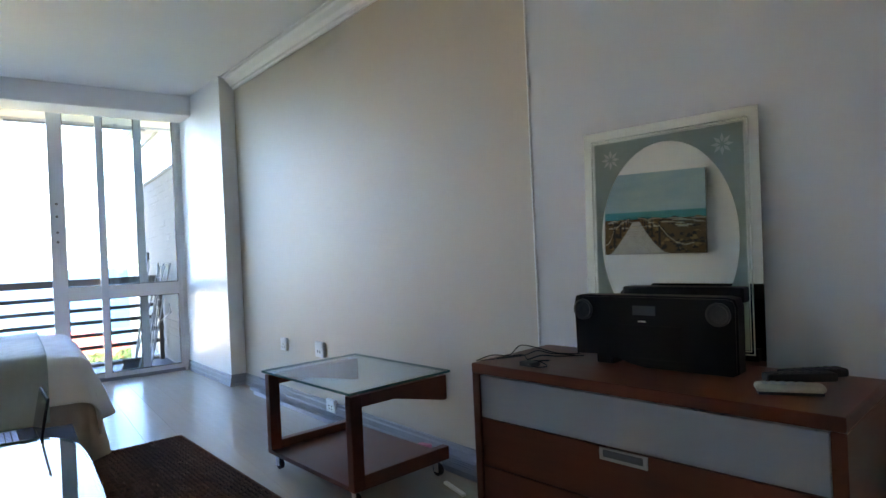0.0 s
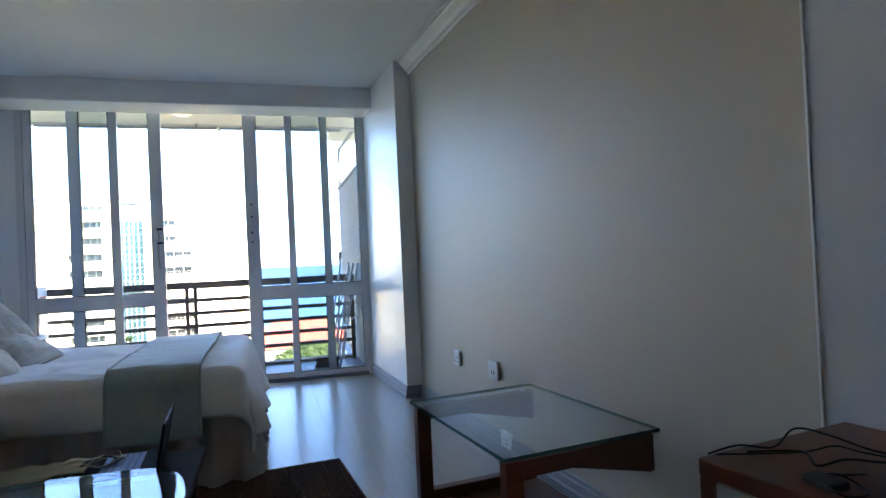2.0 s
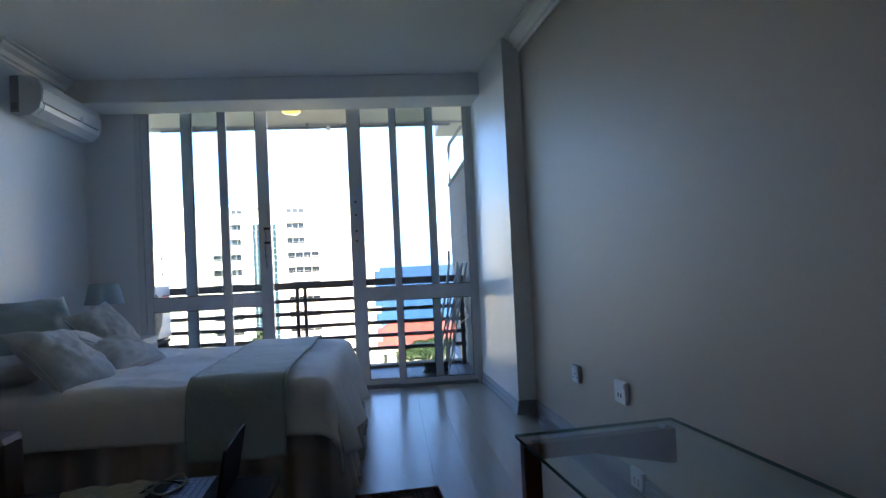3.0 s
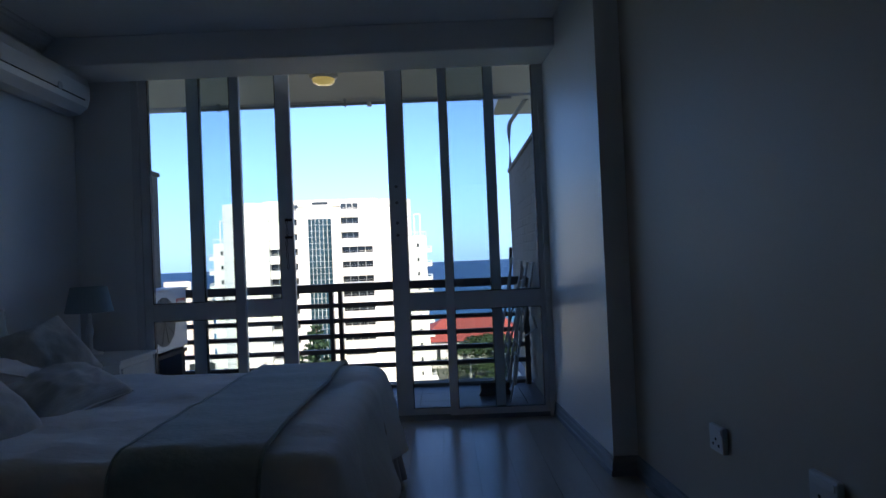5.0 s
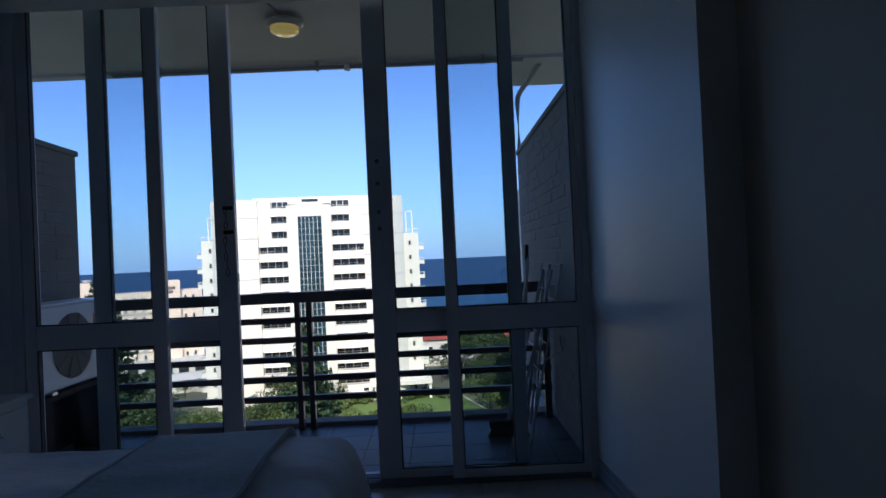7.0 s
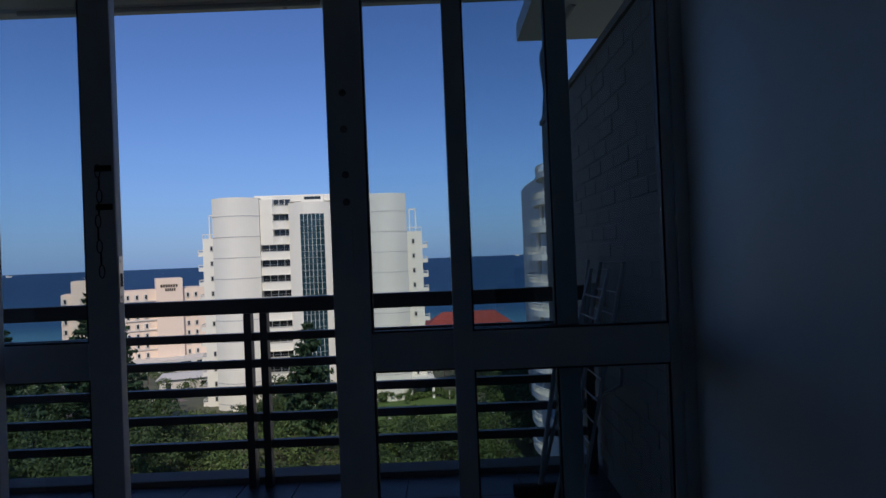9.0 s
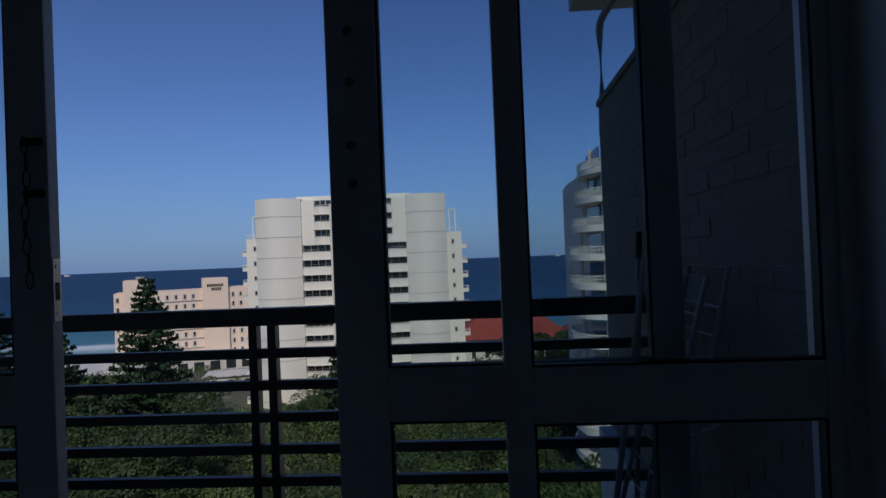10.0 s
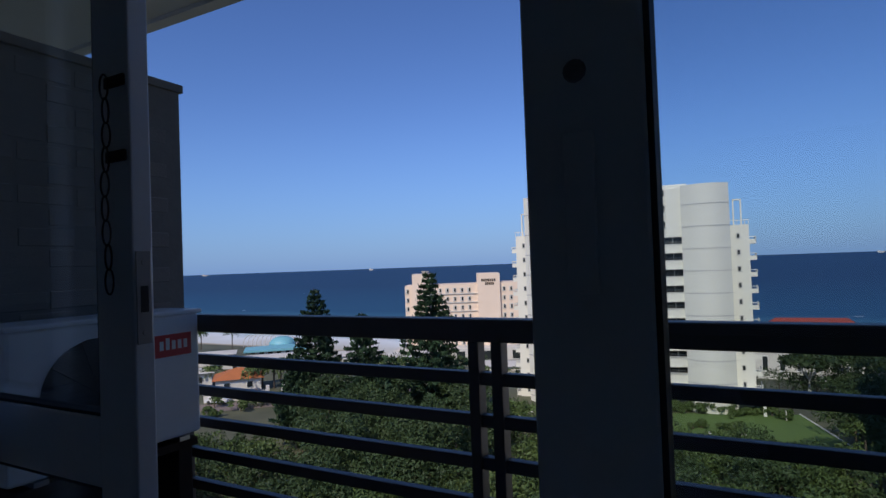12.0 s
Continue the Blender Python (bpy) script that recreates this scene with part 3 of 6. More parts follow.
part("mirror_plate", box(0, 0.004, -MW / 2, MW / 2, 0, MH), M["mirror"], mirror, "silvered mirror plate")
part("backing", box(0.0042, 0.012, -MW / 2 + 0.004, MW / 2 - 0.004, 0, MH - 0.004), M["dark_plastic"], mirror)
fx = -0.0012
inset, bw = 0.045, 0.012
for sy in (-1, 1):
    for sz in (-1, 1):
        hy, hz_ = MW / 2 - inset, MH / 2 - inset
        cy, cz = sy * hy, MH / 2 + sz * hz_
        angs = sorted([*np.linspace(0, math.pi / 2, 17), math.atan2(hz_, hy)])
        bm = bmesh.new()
        rows_ = []
        for q in angs:
            c, s_ = math.cos(q), math.sin(q)
            k = min(hy / max(c, 1e-6), hz_ / max(s_, 1e-6))
            e = 1 / math.hypot(c / 0.236, s_ / 0.335)
            rows_.append((bm.verts.new((fx, sy * e * c, MH / 2 + sz * e * s_)), bm.verts.new((fx, sy * k * c, MH / 2 + sz * k * s_))))
        for (a, b), (c_, d_) in zip(rows_, rows_[1:]):
            bm.faces.new((a, b, d_, c_))
        bmesh.ops.solidify(bm, geom=bm.faces, thickness=0.0005)
        part("frosted_corner", bm, M["frost"], mirror, "frosted green corner panel")
        fl = bmesh.new()
        fy, fz = cy - sy * 0.062, cz - sz * 0.062
        for k in range(8):
            a = k * math.pi / 4
            da, db = math.cos(a), math.sin(a)
            L = 0.036
            yz(fl, [(fy + 0.006 * da, fz + 0.006 * db), (fy + 0.5 * L * da - 0.006 * db, fz + 0.5 * L * db + 0.006 * da), (fy + L * da, fz + L * db),
                    (fy + 0.5 * L * da + 0.006 * db, fz + 0.5 * L * db - 0.006 * da)], fx - 0.0016, fx - 0.0008)
        part("etched_flower", fl, M["etch"] if sz > 0 else M["dark_plastic"], mirror)
for off, wd in ((0.030, 0.004), (0.040, 0.003)):
    a, b = MW / 2 - off, off
    bm = bmesh.new()
    bx(bm, fx - 0.0006, fx, -a, a, b, b + wd), bx(bm, fx - 0.0006, fx, -a, a, MH - b - wd, MH - b)
    bx(bm, fx - 0.0006, fx, -a, -a + wd, b + wd, MH - b - wd), bx(bm, fx - 0.0006, fx, a - wd, a, b + wd, MH - b - wd)
    part("etched_border", bm, M["etch"], mirror)

# ---- stereo on the dresser ----
stereo = thing("stereo", "black compact stereo with round grey speakers on the dresser", "stereo", (2.356, 0.538, DZ), 9.8)
out = [(-0.29, 0.022), (-0.293, 0.20), (-0.285, 0.222), (-0.26, 0.228), (0.26, 0.228), (0.285, 0.222), (0.293, 0.20), (0.29, 0.01), (0.27, 0.0), (-0.02, 0.0), (-0.08, 0.01), (-0.12, 0.028), (-0.16, 0.034), (-0.27, 0.034)]
bm = prism([(-0.9 * y, z) for y, z in out], 0.0, 0.06, "x")
bmesh.ops.bevel(bm, geom=[e for e in bm.edges if abs(e.verts[0].co.x - e.verts[1].co.x) < 1e-5 and e.verts[0].co.x < 0.01], offset=0.006, segments=2, affect="EDGES")
part("body", bm, M["black_plastic"], stereo)
part("rear_housing", box(0.06, 0.12, -0.20, 0.20, 0.0, 0.21, 0.02), M["black_plastic"], stereo)
part("lid", box(0.062, 0.125, -0.262, 0.115, 0.205, 0.252, 0.008), M["black_plastic"], stereo, "raised black top flap")
for yy in (0.16, -0.2):
    part("foot", box(0.01, 0.11, yy - 0.03, yy + 0.03, 0.0, 0.04, 0.004), M["black_plastic"], stereo)
for yy in (0.226, -0.212):
    sp = part("speaker", lathe([(0.0001, 0.004), (0.012, 0.006), (0.024, 0.002), (0.030, 0.008), (0.035, 0.006), (0.035, 0)], 28), M["speaker"], stereo, "round grey speaker ring")
    sp.matrix_basis = pose(-0.0005, yy, 0.178, 0, -90, 0)
part("display", box(-0.0025, 0.0, -0.025, 0.05, 0.166, 0.196, 0.001), M["lcd"], stereo, "grey display")
part("badge", box(-0.002, 0.0, 0.008, 0.033, 0.144, 0.149), M["white_plastic"], stereo)
part("disc_door", box(-0.0018, 0.0, -0.10, 0.10, 0.03, 0.135, 0.001), M["black_plastic"], stereo)

remote = thing("remote_control", "cream remote control lying on the dresser", "remote control", (2.325, 0.115, DZ), -56)
bm = box(-0.078, 0.078, -0.024, 0.024, 0.006, 0.026, 0.009)
part("case", bm, M["cream_plastic"], remote)
part("base", box(-0.072, 0.072, -0.020, 0.020, 0, 0.007), M["dark_plastic"], remote)
for i in range(5):
    for j in range(3):
        part("button", box(-0.062 + i * 0.021, -0.050 + i * 0.021, -0.016 + j * 0.012, -0.008 + j * 0.012, 0.0255, 0.0275, 0.001), M["drawer_grey"], remote)
for k, (x, y, r) in enumerate(((2.475, 0.155, -42), (2.545, 0.15, -34))):
    rc = thing("remote_control", "black remote control lying on the dresser", "remote control", (x, y, DZ), r)
    part("case", box(-0.09, 0.09, -0.024, 0.024, 0, 0.024, 0.007), M["black_plastic"], rc)
    for i in range(6):
        part("button", box(-0.07 + i * 0.022, -0.058 + i * 0.022, -0.012, 0.012, 0.0235, 0.0265, 0.001), M["dark_plastic"], rc)


def cable(name, pts, r, material, label):
    crv = []
    P = [Vector(p) for p in pts]
    for i in range(len(P) - 1):
        a, b, c, d = P[max(i - 1, 0)], P[i], P[i + 1], P[min(i + 2, len(P) - 1)]
        for k in range(6):
            t = k / 6
            crv.append(0.5 * ((2 * b) + (c - a) * t + (2 * a - 5 * b + 4 * c - d) * t * t + (3 * b - a - 3 * c + d) * t ** 3))
    crv.append(P[-1])
    return tagged(part(name, tube(crv, r, 7), material, smooth=True), label, "cable")


zc = DZ + 0.004
ON_TOP = pose(2.047, 1.046, 0, 0, 0, DTURN) @ pose(-2.037, -1.035, 0)


def on_top(pts):
    return [ON_TOP @ Vector(p) for p in pts]


cable("power_cable", on_top([(2.06, 1.03, zc), (2.12, 1.01, zc + 0.012), (2.18, 0.98, zc + 0.006), (2.25, 0.985, zc + 0.03), (2.30, 0.95, zc + 0.018), (2.33, 0.88, zc), (2.36, 0.80, zc)]), 0.0021, M["black_plastic"], "black power cable trailing over the dresser top")
cable("power_cable", on_top([(2.07, 1.02, zc), (2.2, 0.94, zc + 0.004), (2.24, 0.90, zc + 0.02), (2.29, 0.88, zc + 0.005), (2.33, 0.80, zc)]), 0.0019, M["black_plastic"], "black power cable trailing over the dresser top")
cable("power_cable", on_top([(2.10, 0.86, zc), (2.14, 0.83, zc + 0.008), (2.12, 0.77, zc), (2.07, 0.78, zc + 0.004), (2.10, 0.83, zc + 0.01), (2.2, 0.82, zc)]), 0.0022, M["black_plastic"], "looped thin cable on the dresser top")
cable("power_cable", on_top([(2.13, 1.00, zc), (2.19, 0.93, zc + 0.01), (2.16, 0.88, zc + 0.004), (2.21, 0.86, zc + 0.012), (2.28, 0.84, zc), (2.34, 0.77, zc)]), 0.0024, M["black_plastic"], "thin black cable tangled on the dresser top")
tagged(part("plug_adapter", box(2.12, 2.16, 0.82, 0.88, DZ, DZ + 0.016, 0.004), M["dark_plastic"]), "small dark plug adapter lying on the dresser", "adapter")

# ---- wheeled trolley with glass top ----
trolley = thing("trolley_table", "cherry wood trolley with glass top and castors", "trolley", (2.165, 2.186, 0), 6.5)
TL, TW, TZ = 0.84, 0.60, 0.527   # along y, along x
for sy in (-1, 1):
    y0, y1 = sorted((sy * TL / 2 - sy * 0.012, sy * TL / 2 - sy * 0.057))
    part("leg", box(-TW / 2 + 0.012, -TW / 2 + 0.072, y0, y1, 0.085, TZ - 0.022, 0.003), M["cherry"], trolley)
    xa, xb = -TW / 2 + 0.072, TW / 2 - 0.02
    part("arm", prism([(xa, TZ - 0.022), (xa, TZ - 0.075), (xa + 0.18, TZ - 0.075), (xb - 0.015, TZ - 0.145), (xb, TZ - 0.14), (xb, TZ - 0.022)], y0, y1, "y"), M["cherry_h"], trolley)
    part("foot_rail", box(xa, xb, y0, y1, 0.085, 0.150, 0.003), M["cherry_h"], trolley)
part("shelf", box(-TW / 2 + 0.012, TW / 2 - 0.02, -TL / 2 + 0.057, TL / 2 - 0.057, 0.085, 0.107, 0.002), M["cherry_h"], trolley)
bm = box(-TW / 2, TW / 2, -TL / 2, TL / 2, TZ - 0.012, TZ)
bm.faces.ensure_lookup_table()
for f in bm.faces:
    f.material_index = 1 if abs(f.normal.z) < 0.5 else 0
gt = part("glass_top", bm, [M["table_glass"], M["glass_edge"]], trolley, "clear glass top with green edge")
for sx in (-1, 1):
    for sy in (-1, 1):
        part("glass_pad", cyl(bmesh.new(), (sx * 0.24, sy * (TL / 2 - 0.035), TZ - 0.022), (sx * 0.24, sy * (TL / 2 - 0.035), TZ - 0.012), 0.011), M["steel"], trolley)
        cx, cy = sx * (TW / 2 - 0.055), sy * (TL / 2 - 0.06)
        fork = bmesh.new()
        bx(fork, cx - 0.016, cx - 0.011, cy - 0.012, cy + 0.018, 0.02, 0.08), bx(fork, cx + 0.011, cx + 0.016, cy - 0.012, cy + 0.018, 0.02, 0.08), bx(fork, cx - 0.016, cx + 0.016, cy - 0.012, cy + 0.018, 0.078, 0.085)
        cs = part("castor", fork, M["steel"], trolley)
        part("wheel", cyl(bmesh.new(), (cx - 0.010, cy, 0.03), (cx + 0.010, cy, 0.03), 0.03, seg=20), M["tyre"], cs)

# ---- sockets, track on the floor, small litter ----


def socket(y0, y1, z0, z1, holes, label):
    s = thing("wall_socket", label, "socket", (east((y0 + y1) / 2), (y0 + y1) / 2, (z0 + z1) / 2), SKEW)
    w, h = y1 - y0, z1 - z0
    part("plate", box(-0.022, 0, -w / 2, w / 2, -h / 2, h / 2, 0.005), M["white_plastic"], s)
    part("rocker", box(-0.026, -0.0215, -w * 0.42, w * 0.42, h * 0.2, h * 0.42, 0.002), M["white_plastic"], s)
    for a, b in holes:
        part("hole", cyl(bmesh.new(), (-0.0232, a, b), (-0.0218, a, b), 0.006, seg=10), M["seal"], s)


socket(3.90, 4.00, 0.39, 0.49, ((0, 0.0), (-0.02, -0.022), (0.02, -0.022)), "white three-pin wall socket on the beige wall")
socket(3.31, 3.43, 0.40, 0.51, ((0.015, -0.01), (-0.015, -0.01), (0.015, -0.02), (-0.015, -0.02)), "white double-outlet wall socket on the beige wall")
socket(3.18, 3.30, 0.03, 0.12, ((0.018, 0.0), (-0.018, 0.0), (0.018, -0.02), (-0.018, -0.02)), "white four-hole socket box above the skirting")


def floor_track(y0, length, off, label, wid=0.045):
    t = bmesh.new()
    bx(t, -wid, 0, 0, length, 0, 0.006)
    for k in range(3):
        a = -wid + k * (wid - 0.006) / 2
        bx(t, a, a + 0.006, 0, length, 0.006, 0.03)
    ob = part("curtain_track", t, M["metal_track"])
    ob.matrix_basis = pose(east(y0) - off, y0, 0, 0, 0, SKEW)
    return tagged(ob, label, "curtain track")


floor_track(1.25, 3.3, 0.025, "long white aluminium curtain track lying along the skirting")
floor_track(1.25, 3.1, 0.085, "long white aluminium curtain track lying on the floor", 0.035)
pk = part("packet", box(-0.02, 0.02, -0.04, 0.04, 0, 0.032, 0.006), M["pink"])
pk.matrix_basis = pose(east(2.15) - 0.05, 2.15, 0.030, 0, 0, 20)
tagged(pk, "crumpled pink packet lying on the curtain track", "packet")
oc = part("wood_offcut", box(-0.01, 0.01, -0.09, 0.09, 0, 0.012, 0.001), M["white_trim"])
oc.matrix_basis = pose(2.40, 1.66, 0, 0, 0, -8)
tagged(oc, "short white wooden offcut on the floor", "offcut")

# ---- bed ----
BX0, BX1, BY0, BY1, BZ = -1.10, 1.10, 3.42, 4.93, 0.588
bed = thing("bed", "double bed with white duvet and mauve valance", "bed", (0, 0, 0))
part("base", box(BX0, BX1 - 0.03, BY0 + 0.04, BY1 - 0.04, 0.06, 0.30, 0.01), M["valance"], bed)
part("mattress", box(BX0, BX1, BY0 + 0.02, BY1 - 0.02, 0.30, BZ - 0.012, 0.05), M["duvet"], bed)
for x in (BX0 + 0.1, BX1 - 0.15):
    for y in (BY0 + 0.15, BY1 - 0.15):
        part("leg", cyl(bmesh.new(), (x, y, 0), (x, y, 0.06), 0.025), M["dark_wood"], bed)


def draped(s0, s1, t0, t1, ns, ntt, lift, amp, seed, ripple):
    """A cloth laid over the bed's box: what lies beyond its edges hangs down and flares."""
    r = 0.06 + lift
    bm = bmesh.new()
    grid = []
    for i in range(ns + 1):
        row = []
        for j in range(ntt + 1):
            s, t = s0 + (s1 - s0) * i / ns, t0 + (t1 - t0) * j / ntt
            ex = max(0.0, s - (BX1 - 0.06))
            ey = min(0.0, t - (BY0 + 0.06)) + max(0.0, t - (BY1 - 0.06))
            d = math.hypot(ex, ey)
            px, py, pz = min(s, BX1 - 0.06), min(max(t, BY0 + 0.06), BY1 - 0.06), BZ + lift
            wob = amp * soft_noise(s + seed, t, 0, 3.2) + 0.4 * amp * soft_noise(s, t + seed, 3, 9)
            if d > 1e-6:
                ux, uy = ex / d, ey / d
                a = min(d / r, math.pi / 2)
                off, dz = r * math.sin(a), r * (1 - math.cos(a))
                more = max(0.0, d - r * math.pi / 2)
                fold = ripple * more * (math.sin((s * 9 + t * 11) + 2.5 * soft_noise(s, t, seed, 2)) + 0.8)
                off += 0.10 * more + fold + wob * 0.6
                dz += more * 0.985
                px, py, pz = px + ux * off, py + uy * off, pz - dz
            pz += wob * (1.0 if d < 0.02 else 0.4)
            row.append(bm.verts.new((px, py, max(pz, 0.012))))
        grid.append(row)
    for i in range(ns):
        for j in range(ntt):
            bm.faces.new((grid[i][j], grid[i + 1][j], grid[i + 1][j + 1], grid[i][j + 1]))
    return bm


def cloth(name, bm, material, parent, thick, label=""):
    ob = part(name, bm, material, parent, label, smooth=True)
    md = ob.modifiers.new("thickness", "SOLIDIFY")
    md.thickness, md.offset = thick, 1.0
    return ob


cloth("duvet", draped(BX0, BX1 + 0.35, BY0 - 0.22, BY1 + 0.24, 120, 100, 0.008, 0.026, 3.0, 0.16), M["duvet"], bed, 0.014, "white cotton duvet cover with creases")
# valance skirt hung from the mattress edge
bm = bmesh.new()
path = [(BX0, BY0 + 0.02)] + [(x, BY0 + 0.02) for x in np.linspace(BX0 + 0.02, BX1, 150)] + [(BX1, y) for y in np.linspace(BY0 + 0.03, BY1 - 0.02, 110)]
cols = []
for k, (x, y) in enumerate(path):
    f = 0.016 * math.sin(k * 0.55) + 0.012 * soft_noise(x, y, 0, 4)
    nx, ny = (0, -1) if y < BY0 + 0.025 else (1, 0)
    cols.append([bm.verts.new((x + nx * (0.012 + (0.5 + f * 12) * 0.11 * (1 - h) + f), y + ny * (0.012 + (0.5 + f * 12) * 0.11 * (1 - h) + f), 0.012 + 0.39 * h)) for h in (0, 0.25, 0.5, 0.75, 1)])
for a, b in zip(cols, cols[1:]):
    for h in range(4):
        bm.faces.new((a[h], b[h], b[h + 1], a[h + 1]))
cloth("valance", bm, M["valance"], bed, 0.004, "mauve-brown gathered valance")
runner = cloth("bed_throw", draped(0.45, 0.90, BY0 - 0.36, BY1 + 0.30, 30, 130, 0.046, 0.012, 3.0, 0.10), M["throw"], None, 0.008)
for edge in (0.452, 0.888):
    cloth("hem", draped(edge, edge + 0.010, BY0 - 0.358, BY1 + 0.298, 2, 130, 0.0555, 0.012, 3.0, 0.10), M["throw"], runner, 0.003)
tagged(runner, "sage-grey throw laid across the foot of the bed", "throw")


def pillow(name, w, h, t, at, rot, material, label, seed):
    n = 34
    bm = bmesh.new()
    for side in (1, -1):
        g = []
        for i in range(n + 1):
            row = []
            for j in range(n + 1):
                u, v = 2 * i / n - 1, 2 * j / n - 1
                k = max(0.0, (1 - abs(u) ** 2.4) * (1 - abs(v) ** 2.4)) ** 0.45
                pinch = 1 - 0.13 * (1 - abs(u) ** 2) * abs(v) ** 4 - 0.0
                pinch2 = 1 - 0.13 * (1 - abs(v) ** 2) * abs(u) ** 4
                z = side * t / 2 * k * (1 + 0.22 * soft_noise(u * 1.5 + seed, v * 1.5, side, 1.6) + 0.10 * soft_noise(u + seed, v, 5, 4) - 0.16 * abs(soft_noise(u * 0.8 + seed * 3, v, side + 2, 2.6)) - 0.07 * abs(soft_noise(u + seed, v * 1.4, side, 7))) + 0.012 * soft_noise(u, v, seed, 1.2)
                row.append(bm.verts.new((u * w / 2 * pinch2, v * h / 2 * pinch, z)))
            g.append(row)
        for i in range(n):
            for j in range(n):
                bm.faces.new((g[i][j], g[i + 1][j], g[i + 1][j + 1], g[i][j + 1]))
    bmesh.ops.remove_doubles(bm, verts=bm.verts, dist=0.0008)
    ob = part(name, bm, material, smooth=True)
    ob.matrix_basis = pose(*at, *rot)
    ring = []
    for q in np.linspace(0, 2 * math.pi, 61):
        c, d = math.cos(q), math.sin(q)
        e = 1 / max(abs(c), abs(d))
        u, v = c * e * 0.995, d * e * 0.995
        ring.append((u * w / 2 * (1 - 0.13 * (1 - v * v) * abs(u) ** 4), v * h / 2 * (1 - 0.13 * (1 - u * u) * abs(v) ** 4), 0.012 * soft_noise(u, v, seed, 1.2)))
    part("piping", tube(ring, 0.005, 6), material, ob, smooth=True)
    return tagged(ob, label, "pillow", group="pillows and cushions on the bed")


pillow("pillow", 0.62, 0.44, 0.17, (-0.60, 3.66, 0.69), (0, 6, 84), M["duvet"], "white sleeping pillow at the head of the bed", 1.0)
pillow("pillow", 0.62, 0.44, 0.17, (-0.90, 4.40, 0.70), (0, 10, 92), M["duvet"], "white sleeping pillow at the head of the bed", 2.0)
pillow("pillow", 0.56, 0.40, 0.16, (-0.44, 4.22, 0.72), (0, 20, 82), M["duvet"], "white sleeping pillow propped behind the cushions", 8.0)
pillow("cushion", 0.62, 0.46, 0.17, (-0.67, 4.14, 0.84), (54, 0, 62), M["teal_linen"], "large teal-grey cushion leaning against the pillows", 3.0)
pillow("cushion", 0.56, 0.48, 0.17, (-1.00, 3.52, 0.84), (64, 0, 84), M["teal_linen"], "large teal-grey cushion leaning on the wall", 4.0)
pillow("cushion", 0.47, 0.44, 0.17, (-0.25, 3.72, 0.725), (40, 6, 80), M["pale_linen"], "pale grey patterned cushion propped on the bed", 5.0)
pillow("cushion", 0.36, 0.34, 0.14, (-0.34, 4.32, 0.815), (52, -12, 74), M["pale_linen"], "pale grey patterned cushion propped on the bed", 6.0)
pillow("cushion", 0.50, 0.32, 0.15, (-0.20, 4.22, 0.675), (30, -4, 82), M["stripe_linen"], "small striped grey cushion lying on the bed", 7.0)

# ---- bedside table and lamp ----
stand = thing("bedside_table", "white painted bedside table with one drawer", "bedside table", (-1.175, 5.30, 0))
part("top", box(0, 0.62, 0, 0.46, 0.605, 0.63, 0.006), M["white_trim"], stand)
part("body", box(0.02, 0.60, 0.02, 0.44, 0.36, 0.605), M["white_trim"], stand)
part("drawer", box(0.595, 0.615, 0.035, 0.425, 0.40, 0.575, 0.004), M["white_trim"], stand)
part("knob", lathe([(0.0001, 0.02), (0.012, 0.016), (0.012, 0.008), (0.005, 0)], 12), M["steel"], stand).matrix_basis = pose(0.615, 0.23, 0.49, 0, 90, 0)
for x in (0.02, 0.56):
    for y in (0.02, 0.40):
        part("leg", box(x, x + 0.04, y, y + 0.04, 0, 0.36, 0.004), M["white_trim"], stand)
lamp = thing("table_lamp", "table lamp with teal fabric shade, unlit", "lamp", (-0.93, 5.62, 0.63))
part("base", lathe([(0.075, 0), (0.075, 0.012), (0.04, 0.022), (0.016, 0.04), (0.012, 0.10), (0.024, 0.16), (0.012, 0.22), (0.008, 0.30), (0.0001, 0.30)], 24), M["white_trim"], lamp, smooth=True)
bm = lathe([(0.145, 0.285), (0.108, 0.455), (0.104, 0.455), (0.141, 0.285)], 32)
part("shade", bm, M["shade"], lamp, "teal fabric shade")
part("bulb", lathe([(0.0001, 0.38), (0.02, 0.37), (0.026, 0.345), (0.012, 0.31), (0.012, 0.30)], 14), M["white_plastic"], lamp)

# ---- air conditioner on the west wall ----
aircon = thing("air_conditioner", "white split air conditioner mounted high on the wall", "air conditioner", (west(4.88), 4.88, 2.285), 2.6)
AL = 0.95
prof = [(0, 0.02), (0, 0.285), (0.03, 0.292), (0.15, 0.285), (0.185, 0.262), (0.20, 0.20), (0.198, 0.11), (0.185, 0.06), (0.13, 0.012), (0.06, 0.0)]
bm = bmesh.new()
lo = [bm.verts.new((a, 0.0, b)) for a, b in prof]
hi = [bm.verts.new((a, AL, b)) for a, b in prof]
for i in range(len(prof)):
    j = (i + 1) % len(prof)
    bm.faces.new((lo[i], lo[j], hi[j], hi[i]))
bm.faces.new(lo), bm.faces.new(hi[::-1])
part("body", bm, M["white_plastic"], aircon)
# thin darker strip painting the shade on the end face
part("end_shade_strip", box(0.0, 0.055, -0.004, 0.0, 0.03, 0.285), M["ac_end_shade"], aircon, "end strip coloured darker for shade")
part("front_panel", prism([(0.188, 0.25), (0.206, 0.20), (0.204, 0.105), (0.198, 0.105), (0.198, 0.20), (0.184, 0.25)], 0.008, AL - 0.008, "y"), M["white_plastic"], aircon)
part("vane", prism([(0.200, 0.095), (0.19, 0.058), (0.150, 0.024), (0.147, 0.028), (0.184, 0.06), (0.195, 0.095)], 0.05, AL - 0.06, "y"), M["white_plastic"], aircon)
